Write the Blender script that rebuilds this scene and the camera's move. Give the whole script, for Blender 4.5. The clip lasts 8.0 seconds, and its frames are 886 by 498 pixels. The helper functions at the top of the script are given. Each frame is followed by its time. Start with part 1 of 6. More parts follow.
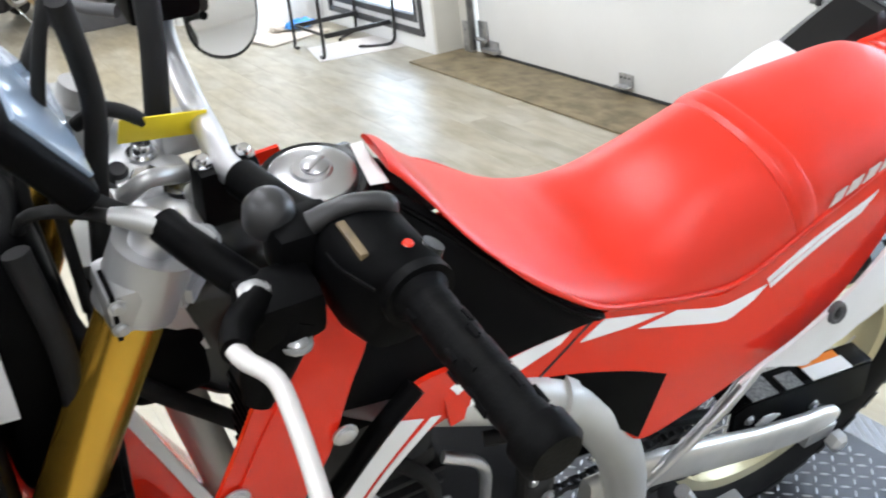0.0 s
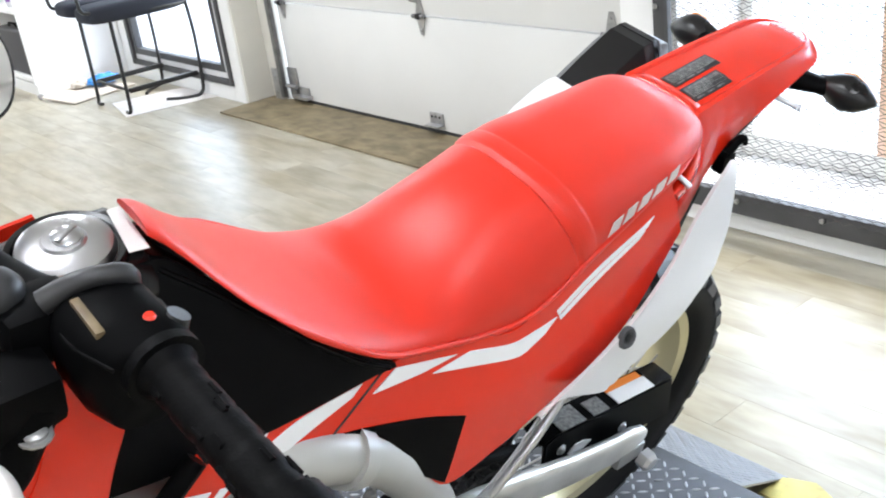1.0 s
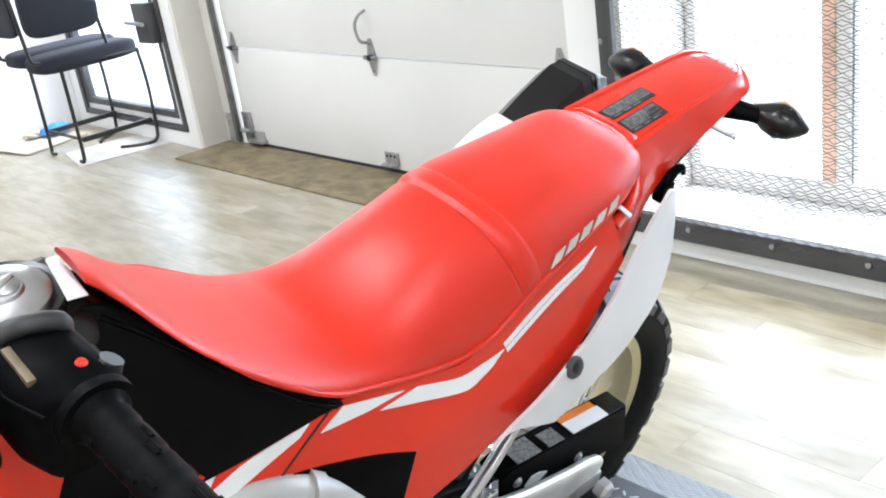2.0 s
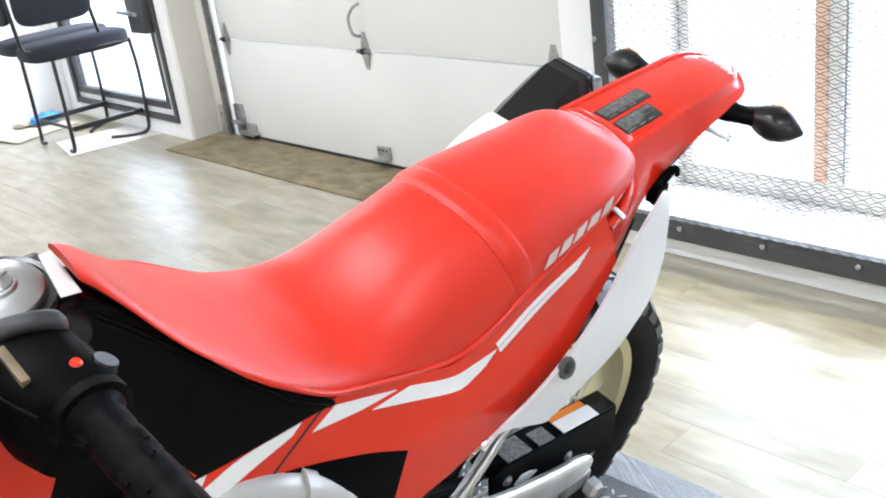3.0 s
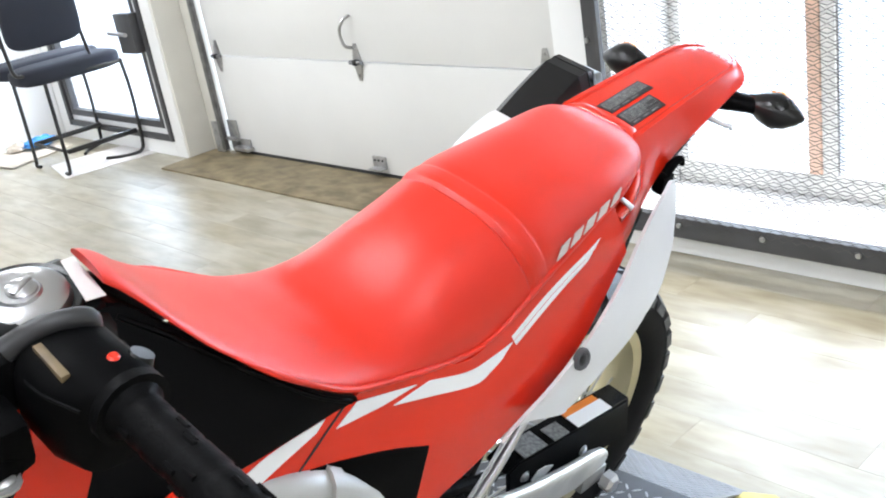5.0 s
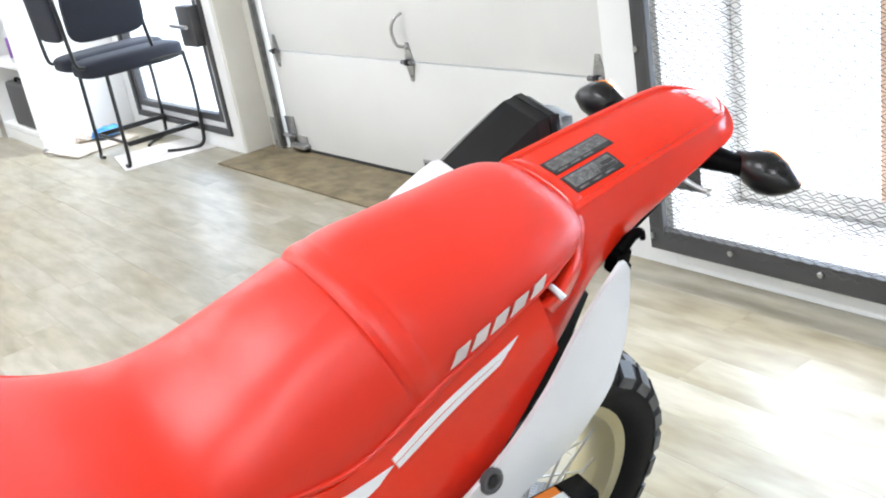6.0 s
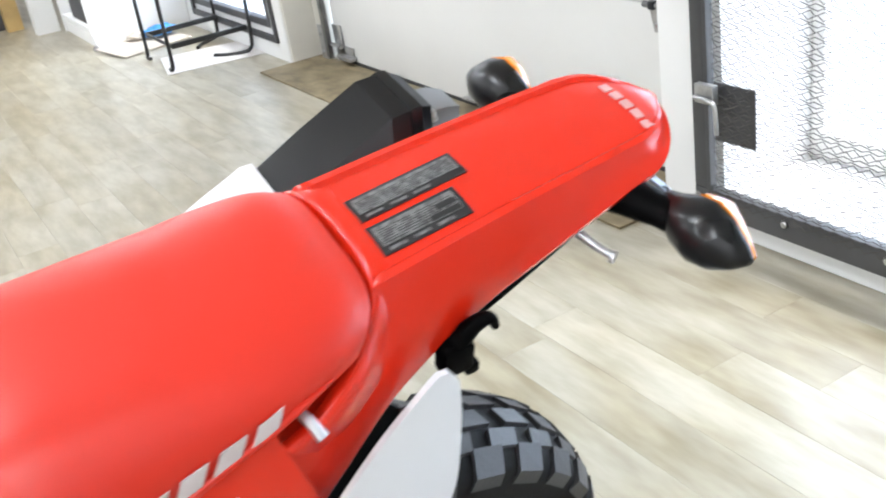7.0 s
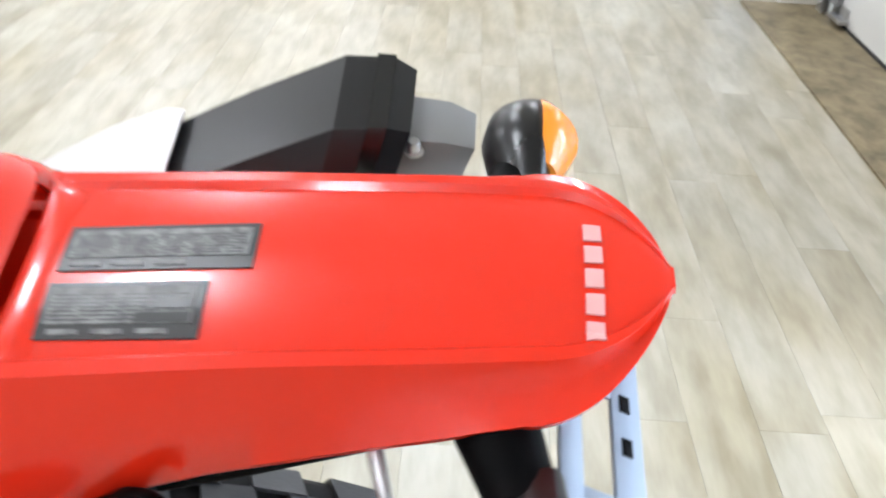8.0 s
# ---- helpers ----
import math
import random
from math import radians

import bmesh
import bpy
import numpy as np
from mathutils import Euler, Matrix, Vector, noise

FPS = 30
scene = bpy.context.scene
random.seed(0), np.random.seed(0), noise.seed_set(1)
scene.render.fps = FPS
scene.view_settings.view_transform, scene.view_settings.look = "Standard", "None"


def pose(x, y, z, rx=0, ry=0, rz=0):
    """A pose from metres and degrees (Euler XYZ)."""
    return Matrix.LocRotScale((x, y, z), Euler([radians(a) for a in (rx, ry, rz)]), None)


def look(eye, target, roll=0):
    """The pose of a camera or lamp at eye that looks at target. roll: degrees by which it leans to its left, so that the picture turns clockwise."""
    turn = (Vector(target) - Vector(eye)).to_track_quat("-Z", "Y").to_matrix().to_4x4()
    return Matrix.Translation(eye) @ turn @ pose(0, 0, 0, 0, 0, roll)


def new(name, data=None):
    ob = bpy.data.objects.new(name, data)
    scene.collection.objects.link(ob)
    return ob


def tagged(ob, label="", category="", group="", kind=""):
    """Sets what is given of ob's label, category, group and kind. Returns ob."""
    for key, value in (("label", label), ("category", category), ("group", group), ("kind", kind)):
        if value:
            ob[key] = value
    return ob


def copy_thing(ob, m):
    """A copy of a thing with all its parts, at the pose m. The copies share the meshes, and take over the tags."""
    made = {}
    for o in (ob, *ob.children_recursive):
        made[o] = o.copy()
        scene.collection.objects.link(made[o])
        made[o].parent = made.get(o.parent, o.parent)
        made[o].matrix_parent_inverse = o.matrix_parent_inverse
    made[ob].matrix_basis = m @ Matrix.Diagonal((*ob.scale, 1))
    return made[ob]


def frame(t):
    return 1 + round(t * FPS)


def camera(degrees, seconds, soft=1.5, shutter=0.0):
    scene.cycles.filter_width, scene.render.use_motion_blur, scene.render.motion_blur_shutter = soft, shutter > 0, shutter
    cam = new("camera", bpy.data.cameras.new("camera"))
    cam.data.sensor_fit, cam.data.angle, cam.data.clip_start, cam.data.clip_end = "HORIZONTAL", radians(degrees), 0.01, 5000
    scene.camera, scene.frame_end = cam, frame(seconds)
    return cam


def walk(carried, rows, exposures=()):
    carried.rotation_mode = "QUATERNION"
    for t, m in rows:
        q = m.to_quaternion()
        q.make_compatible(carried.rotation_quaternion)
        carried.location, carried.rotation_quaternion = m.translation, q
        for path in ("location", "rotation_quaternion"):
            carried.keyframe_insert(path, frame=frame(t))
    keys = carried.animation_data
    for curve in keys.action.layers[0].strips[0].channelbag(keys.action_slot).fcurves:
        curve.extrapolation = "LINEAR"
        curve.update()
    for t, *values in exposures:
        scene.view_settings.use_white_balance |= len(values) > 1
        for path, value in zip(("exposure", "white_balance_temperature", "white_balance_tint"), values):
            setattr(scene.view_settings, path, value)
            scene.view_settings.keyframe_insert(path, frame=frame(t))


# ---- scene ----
cam = camera(47.7, 8.0, soft=1.9, shutter=0.22)
PATH = [
    (0, (-0.123, -0.802, 1.483), (0.686, 0.83, 0.658), -7.4),
    (0.5, (-0.091, -0.807, 1.477), (0.902, 0.728, 0.667), -7.3),
    (1, (-0.066, -0.811, 1.477), (1.038, 0.658, 0.687), -7.7),
    (1.5, (-0.055, -0.81, 1.482), (1.115, 0.624, 0.724), -8.1),
    (1.7, (-0.057, -0.835, 1.476), (1.126, 0.604, 0.747), -8.9),
    (3, (-0.058, -0.829, 1.483), (1.137, 0.592, 0.739), -7.8),
    (3.5, (-0.06, -0.835, 1.481), (1.134, 0.584, 0.732), -7.8),
    (4, (-0.065, -0.851, 1.48), (1.131, 0.57, 0.737), -7.6),
    (4.5, (-0.091, -0.847, 1.477), (1.152, 0.533, 0.736), -7.3),
    (4.7, (-0.109, -0.836, 1.475), (1.136, 0.546, 0.741), -8.6),
    (6, (0.246, -0.791, 1.462), (1.305, 0.745, 0.742), -10.0),
    (6.5, (0.466, -0.669, 1.419), (1.444, 0.891, 0.639), -7.9),
    (7, (0.711, -0.601, 1.4), (1.549, 0.995, 0.534), -9.3),
    (7.3, (0.901, -0.596, 1.4), (1.5, 1.133, 0.594), -8.2),
    (7.5, (0.986, -0.573, 1.403), (1.353, 1.208, 0.571), -8.2),
    (7.7, (1.055, -0.519, 1.393), (1.198, 1.291, 0.553), -7.0),
    (8, (1.151, -0.371, 1.357), (1.137, 1.364, 0.361), 3.4),
]
walk(cam, [(t, look(eye, target, roll)) for t, eye, target, roll in PATH], exposures=((0, 1.6), (8, 1.6)))

# ---- light ----
world = bpy.data.worlds.new("world")
scene.world = world
world.use_nodes = True
wn = world.node_tree
sky = wn.nodes.new("ShaderNodeTexSky")
sky.sky_type, sky.sun_disc = "NISHITA", False
sky.sun_elevation, sky.sun_rotation, sky.dust_density = radians(38), radians(75), 1.0
wn.nodes["Background"].inputs["Strength"].default_value = 0.14
wn.links.new(sky.outputs[0], wn.nodes["Background"].inputs["Color"])
sun = new("sun", bpy.data.lights.new("sun", "SUN"))
sun.data.energy, sun.data.angle, sun.data.color = 1.0, radians(20), (1.0, 0.995, 0.985)
sun.matrix_world = look((8, -2, 9), (3, 2, 0))

# ---- geometry helpers ----
V = Vector


def mesh_of(name, verts, faces, smooth=True):
    me = bpy.data.meshes.new(name)
    me.from_pydata([tuple(v) for v in verts], [], faces)
    me.validate()
    bm = bmesh.new()
    bm.from_mesh(me)
    bmesh.ops.recalc_face_normals(bm, faces=bm.faces)
    bm.to_mesh(me)
    bm.free()
    me.polygons.foreach_set("use_smooth", [smooth] * len(me.polygons))
    return me


def part(name, me, mat, parent=None, label="", m=None):
    """One mesh object under a thing or a part."""
    if isinstance(me, bmesh.types.BMesh):
        bm, me = me, bpy.data.meshes.new(name)
        bm.to_mesh(me)
        bm.free()
    if mat and not me.materials:
        me.materials.append(mat)
    ob = new(name, me)
    ob.parent = parent
    if m is not None:
        ob.matrix_basis = m
    if label:
        ob["label"] = label
    return ob


def thing(name, at=None, label="", category="", group="", kind=""):
    ob = new(name)
    ob.empty_display_size = 0.1
    ob.matrix_basis = at if at is not None else Matrix()
    return tagged(ob, label, category, group, kind)


def auto(me, angle=40):
    """Smooth shading with sharp edges past an angle."""
    bm = bmesh.new()
    bm.from_mesh(me)
    for f in bm.faces:
        f.smooth = True
    for e in bm.edges:
        if len(e.link_faces) == 2 and e.calc_face_angle(0) > radians(angle):
            e.smooth = False
    bm.to_mesh(me)
    bm.free()
    return me


def box(lo, hi, bevel=0.004, seg=2):
    """A bevelled box between two corners."""
    bm = bmesh.new()
    bmesh.ops.create_cube(bm, size=1)
    c, s = (V(lo) + V(hi)) / 2, V(hi) - V(lo)
    for v in bm.verts:
        v.co = V((v.co.x * s.x, v.co.y * s.y, v.co.z * s.z)) + c
    if bevel:
        bmesh.ops.bevel(bm, geom=bm.edges[:], offset=min(bevel, min(s) * 0.45), segments=seg, affect="EDGES", profile=0.6)
    me = bpy.data.meshes.new("box")
    bm.to_mesh(me)
    bm.free()
    return auto(me)


def joined(*meshes):
    bm = bmesh.new()
    for me in meshes:
        bm.from_mesh(me)
    out = bpy.data.meshes.new("joined")
    bm.to_mesh(out)
    bm.free()
    return out


def spline(pts, n=8):
    """Catmull-Rom through points."""
    p = [V(q) for q in pts]
    p = [2 * p[0] - p[1]] + p + [2 * p[-1] - p[-2]]
    out = []
    for i in range(1, len(p) - 2):
        a, b, c, d = p[i - 1:i + 3]
        for k in range(n):
            t = k / n
            out.append(0.5 * ((2 * b) + (c - a) * t + (2 * a - 5 * b + 4 * c - d) * t * t + (3 * b - a - 3 * c + d) * t ** 3))
    return out + [p[-2]]


def loft(rings, closed=True, caps=True):
    """A skin over rings of equal count."""
    n = len(rings[0])
    verts = [v for r in rings for v in r]
    faces = []
    for i in range(len(rings) - 1):
        for j in range(n if closed else n - 1):
            k = (j + 1) % n
            faces.append((i * n + j, i * n + k, (i + 1) * n + k, (i + 1) * n + j))
    if caps and closed:
        faces.append(tuple(range(n - 1, -1, -1)))
        faces.append(tuple((len(rings) - 1) * n + j for j in range(n)))
    return auto(mesh_of("loft", verts, faces), 45)


def tube(pts, r, seg=12, n=6, flat=1.0, raw=False):
    """A round bar along a smooth path; r a radius or one per control point."""
    path = [V(p) for p in pts] if raw else spline(pts, n)
    rs = r if isinstance(r, (list, tuple)) else [r] * len(pts)
    up, rings = None, []
    for i, p in enumerate(path):
        d = (path[min(i + 1, len(path) - 1)] - path[max(i - 1, 0)]).normalized()
        if up is None:
            up = d.orthogonal().normalized() if abs(d.z) > 0.9 else d.cross(V((0, 0, 1))).normalized()
        up = (up - d * up.dot(d)).normalized()
        side = d.cross(up)
        f = i / max(1, len(path) - 1) * (len(rs) - 1)
        k = min(int(f), len(rs) - 2) if len(rs) > 1 else 0
        rad = rs[k] + (rs[min(k + 1, len(rs) - 1)] - rs[k]) * (f - k)
        rings.append([p + rad * (math.cos(a) * up + flat * math.sin(a) * side) for a in (2 * math.pi * j / seg for j in range(seg))])
    return loft(rings)


def lathe(profile, seg=32, axis="z", arc=2 * math.pi):
    """Turned body; profile of (radius, height)."""
    rings = []
    for j in range(seg):
        a = arc * j / seg
        ring = []
        for r, h in profile:
            p = (r * math.cos(a), r * math.sin(a), h)
            ring.append(V(p) if axis == "z" else V((p[0], p[2], p[1])) if axis == "y" else V((p[2], p[0], p[1])))
        rings.append(ring)
    n, verts, faces = len(profile), [v for r in rings for v in r], []
    for i in range(seg):
        for j in range(n - 1):
            a, b = i * n, ((i + 1) % seg) * n
            faces.append((a + j, b + j, b + j + 1, a + j + 1))
    me = mesh_of("lathe", verts, faces)
    bm = bmesh.new()
    bm.from_mesh(me)
    bmesh.ops.remove_doubles(bm, verts=bm.verts[:], dist=1e-6)
    bm.to_mesh(me)
    bm.free()
    return auto(me, 40)


def shell(upper, lower, surf, nu=24, nv=8, thick=0.004, lift=0.0):
    """A panel between two border curves (x, z), laid on y = surf(x, z), with real thickness."""
    def along(c):
        c = spline([(x, 0, z) for x, z in c], 8)
        ln = [0.0]
        for a, b in zip(c, c[1:]):
            ln.append(ln[-1] + (b - a).length)
        out = []
        for i in range(nu + 1):
            t, k = ln[-1] * i / nu, 0
            while k < len(ln) - 2 and ln[k + 1] < t:
                k += 1
            f = (t - ln[k]) / max(1e-9, ln[k + 1] - ln[k])
            out.append(c[k].lerp(c[k + 1], min(1, f)))
        return out
    a, b = along(upper), along(lower)
    verts = []
    for off in (lift, lift - thick):
        for p, q in zip(a, b):
            for j in range(nv + 1):
                r = p.lerp(q, j / nv)
                y = surf(r.x, r.z)
                verts.append((r.x, y + off * (1 if y > 0 else -1), r.z))
    w, k = nv + 1, (nu + 1) * (nv + 1)
    faces = []
    for i in range(nu):
        for j in range(nv):
            o = i * w + j
            faces += [(o, o + 1, o + w + 1, o + w), (k + o, k + o + w, k + o + w + 1, k + o + 1)]
    for i in range(nu):
        for o in (i * w, i * w + nv):
            faces.append((o, o + w, k + o + w, k + o))
    for j in range(nv):
        for o in (j, nu * w + j):
            faces.append((o, o + 1, k + o + 1, k + o))
    return auto(mesh_of("shell", verts, faces), 50)


def prism(outline, y0, y1, bevel=0.003, axis="y"):
    """An outline of (a, b) pushed out along one axis."""
    def at(a, b, h):
        return {"y": (a, h, b), "x": (h, a, b), "z": (a, b, h)}[axis]
    bm = bmesh.new()
    lo = [bm.verts.new(at(a, b, y0)) for a, b in outline]
    f = bm.faces.new(lo)
    ex = bmesh.ops.extrude_face_region(bm, geom=[f])
    hi = [v for v in ex["geom"] if isinstance(v, bmesh.types.BMVert)]
    d = V(at(0, 0, y1)) - V(at(0, 0, y0))
    for v in hi:
        v.co += d
    bmesh.ops.recalc_face_normals(bm, faces=bm.faces)
    if bevel:
        bmesh.ops.bevel(bm, geom=bm.edges[:], offset=bevel, segments=2, affect="EDGES", clamp_overlap=True)
    me = bpy.data.meshes.new("prism")
    bm.to_mesh(me)
    bm.free()
    return auto(me, 35)


def moved(me, m):
    me = me.copy()
    me.transform(m)
    return me


def bolt_mesh(r=0.008, h=0.006, axis="y"):
    return lathe([(0, h), (r * 0.75, h), (r, h * 0.6), (r, 0), (r * 1.4, 0), (r * 1.4, -0.002), (0, -0.002)], 12, axis)



def cushion(lo, hi, r):
    """A soft slab with rounded, slightly sagging faces."""
    lo, hi = V(lo), V(hi)
    c, h = (lo + hi) / 2, (hi - lo) / 2
    bm = bmesh.new()
    bmesh.ops.create_cube(bm, size=2)
    bmesh.ops.subdivide_edges(bm, edges=bm.edges[:], cuts=9, use_grid_fill=True)
    for v in bm.verts:
        p = v.co.copy()
        n = 5.0
        k = (abs(p.x) ** n + abs(p.y) ** n + abs(p.z) ** n) ** (1 / n)
        p /= k
        v.co = V((c.x + p.x * h.x, c.y + p.y * h.y, c.z + p.z * h.z))
    me = bpy.data.meshes.new("cushion")
    bm.to_mesh(me)
    bm.free()
    return auto(me, 80)


# ---- materials ----


def material(name, base, rough=0.5, metal=0.0, var=0.06, scale=8.0, bump=0.0, bump_scale=150.0, coat=0.0, spec=0.5, grime=None):
    """A surface with variation at two scales and fine relief."""
    m = bpy.data.materials.new(name)
    m.use_nodes = True
    nt = m.node_tree
    b = nt.nodes["Principled BSDF"]
    tc = nt.nodes.new("ShaderNodeTexCoord")
    big, fine = nt.nodes.new("ShaderNodeTexNoise"), nt.nodes.new("ShaderNodeTexNoise")
    big.inputs["Scale"].default_value, big.inputs["Detail"].default_value = scale, 5
    fine.inputs["Scale"].default_value, fine.inputs["Detail"].default_value = bump_scale, 3
    nt.links.new(tc.outputs["Object"], big.inputs["Vector"])
    nt.links.new(tc.outputs["Object"], fine.inputs["Vector"])
    ramp = nt.nodes.new("ShaderNodeValToRGB")
    dark = grime or tuple(c * (1 - var) for c in base)
    ramp.color_ramp.elements[0].color, ramp.color_ramp.elements[1].color = (*dark, 1), (*[min(1, c * (1 + var * 0.6)) for c in base], 1)
    ramp.color_ramp.elements[0].position, ramp.color_ramp.elements[1].position = 0.3, 0.62
    nt.links.new(big.outputs["Fac"], ramp.inputs["Fac"])
    nt.links.new(ramp.outputs["Color"], b.inputs["Base Color"])
    rr = nt.nodes.new("ShaderNodeMapRange")
    rr.inputs["To Min"].default_value, rr.inputs["To Max"].default_value = max(0.02, rough * 0.85), min(1, rough * 1.15)
    nt.links.new(big.outputs["Fac"], rr.inputs["Value"])
    nt.links.new(rr.outputs["Result"], b.inputs["Roughness"])
    b.inputs["Metallic"].default_value = metal
    b.inputs["Specular IOR Level"].default_value = spec
    b.inputs["Coat Weight"].default_value = coat
    b.inputs["Coat Roughness"].default_value = 0.08
    if bump:
        bp = nt.nodes.new("ShaderNodeBump")
        bp.inputs["Strength"].default_value, bp.inputs["Distance"].default_value = bump, 0.001
        nt.links.new(fine.outputs["Fac"], bp.inputs["Height"])
        nt.links.new(bp.outputs["Normal"], b.inputs["Normal"])
    return m


RED = material("red_plastic", (0.70, 0.022, 0.006), 0.24, var=0.015, scale=3, coat=0.3, spec=0.4)
SEAT = material("red_vinyl", (0.66, 0.024, 0.009), 0.38, var=0.05, scale=7, bump=0.2, bump_scale=900, spec=0.5)
BLACK = material("black_plastic", (0.0022, 0.0022, 0.0024), 0.5, var=0.2, spec=0.04, bump=0.1, bump_scale=500)
GLOSS = material("gloss_black_plastic", (0.006, 0.006, 0.0065), 0.26, var=0.2, spec=0.4)
COVER = material("satin_black_cover", (0.0035, 0.0035, 0.0038), 0.34, var=0.12, scale=5, bump=0.12, bump_scale=700, spec=0.05)
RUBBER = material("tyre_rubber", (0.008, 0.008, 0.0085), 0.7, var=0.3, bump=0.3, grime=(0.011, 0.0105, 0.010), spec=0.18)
GRIP = material("grip_rubber", (0.0030, 0.0030, 0.0032), 0.5, var=0.3, spec=0.06, bump=0.3, bump_scale=400)
WHITE = material("white_plastic", (0.68, 0.68, 0.69), 0.35, var=0.04, coat=0.15)
MARK_SOFT = material("pale_pink_print", (0.70, 0.36, 0.34), 0.4, var=0.06, scale=60)
MARK = material("pale_grey_print", (0.60, 0.52, 0.50), 0.4, var=0.06, scale=60)
DECAL = material("white_sticker", (0.80, 0.80, 0.80), 0.3, var=0.03)
GREY = material("grey_painted_frame", (0.46, 0.46, 0.44), 0.40, metal=0.3, var=0.08, coat=0.2)
ALU = material("cast_aluminium", (0.40, 0.40, 0.395), 0.42, metal=0.7, var=0.12, bump=0.15, bump_scale=300)
ARM = material("brushed_aluminium", (0.66, 0.65, 0.62), 0.36, metal=0.65, var=0.10, scale=20)
CHROME = material("polished_steel", (0.75, 0.75, 0.76), 0.14, metal=1.0, var=0.05)
SILVER = material("satin_silver_metal", (0.58, 0.58, 0.59), 0.36, metal=0.9, var=0.06)
ENGINE = material("dark_engine_casting", (0.03, 0.03, 0.032), 0.5, metal=0.5, var=0.3, bump=0.2)
GOLD = material("gold_anodised", (0.62, 0.36, 0.05), 0.26, metal=0.85, var=0.12)
RIM = material("pale_gold_rim", (0.62, 0.56, 0.36), 0.34, metal=0.5, var=0.08)
AMBER = material("amber_lens", (0.9, 0.28, 0.02), 0.2, var=0.08, coat=0.5)
TAGBLACK = material("black_label", (0.02, 0.02, 0.02), 0.35, var=0.1)
TAGGREY = material("grey_label_print", (0.15, 0.15, 0.147), 0.5, var=0.6, scale=170)
ORANGE = material("orange_sticker", (0.8, 0.22, 0.03), 0.35, var=0.05)
YELLOW = material("yellow_tag", (0.78, 0.60, 0.02), 0.5, var=0.1)
YPAINT = material("yellow_safety_paint", (0.72, 0.62, 0.20), 0.5, var=0.2, scale=20, grime=(0.5, 0.42, 0.16))
SCREEN = material("display_reflection_tone", (0.26, 0.33, 0.42), 0.2, var=0.1, coat=0.6)
FARWALL = material("bounce_damping_grey", (0.58, 0.58, 0.57), 0.7, var=0.06, scale=1.5, bump=0.15, bump_scale=120)
WALL = material("white_wall_paint", (0.86, 0.86, 0.85), 0.6, var=0.04, scale=1.5, bump=0.15, bump_scale=120)
CREAM = material("shaded_jamb_cream", (0.72, 0.70, 0.64), 0.55, var=0.06, scale=3, bump=0.1)
DOORP = material("white_door_steel", (0.72, 0.715, 0.69), 0.45, var=0.03, scale=2, bump=0.25, bump_scale=260)
DARKST = material("dark_grey_steel_frame", (0.055, 0.055, 0.058), 0.5, var=0.2, bump=0.1)
MESHM = material("dark_expanded_metal", (0.07, 0.065, 0.06), 0.5, metal=0.5, var=0.3)
GALVD = material("dull_galvanised_track", (0.20, 0.20, 0.20), 0.42, metal=0.7, var=0.25, scale=24)
GALV = material("galvanised_steel", (0.44, 0.44, 0.44), 0.36, metal=0.8, var=0.2, scale=30)
SEAL = material("black_rubber_seal", (0.02, 0.02, 0.02), 0.7)
NAVY = material("navy_fabric", (0.016, 0.019, 0.030), 0.85, var=0.15, bump=0.4, bump_scale=700)
TUBEM = material("black_painted_tube", (0.015, 0.015, 0.015), 0.35, var=0.2)
CARD = material("cardboard", (0.48, 0.43, 0.37), 0.8, var=0.1, bump=0.1)
PAPER = material("white_sheet", (0.66, 0.63, 0.61), 0.6, var=0.05)
BLUE = material("blue_cloth", (0.05, 0.25, 0.62), 0.8, var=0.2)
TAN = material("yellow_pine_wood", (0.52, 0.36, 0.15), 0.5, var=0.2, scale=5)
CASE = material("dark_grey_case", (0.07, 0.07, 0.075), 0.6, var=0.15)
PURPLE = material("purple_label", (0.22, 0.08, 0.35), 0.5)
CABLE = material("black_cable", (0.02, 0.02, 0.02), 0.6)
OUTG = material("pale_outdoor_concrete", (0.70, 0.70, 0.69), 0.8, var=0.1, scale=2)
# Lightened to make up for the backlight that washes out the mullion.
POST = material("pale_orange_wood", (0.86, 0.58, 0.44), 0.6, var=0.12)
FRAMEW = material("weathered_white_frame", (0.84, 0.82, 0.79), 0.6, var=0.08, scale=12)


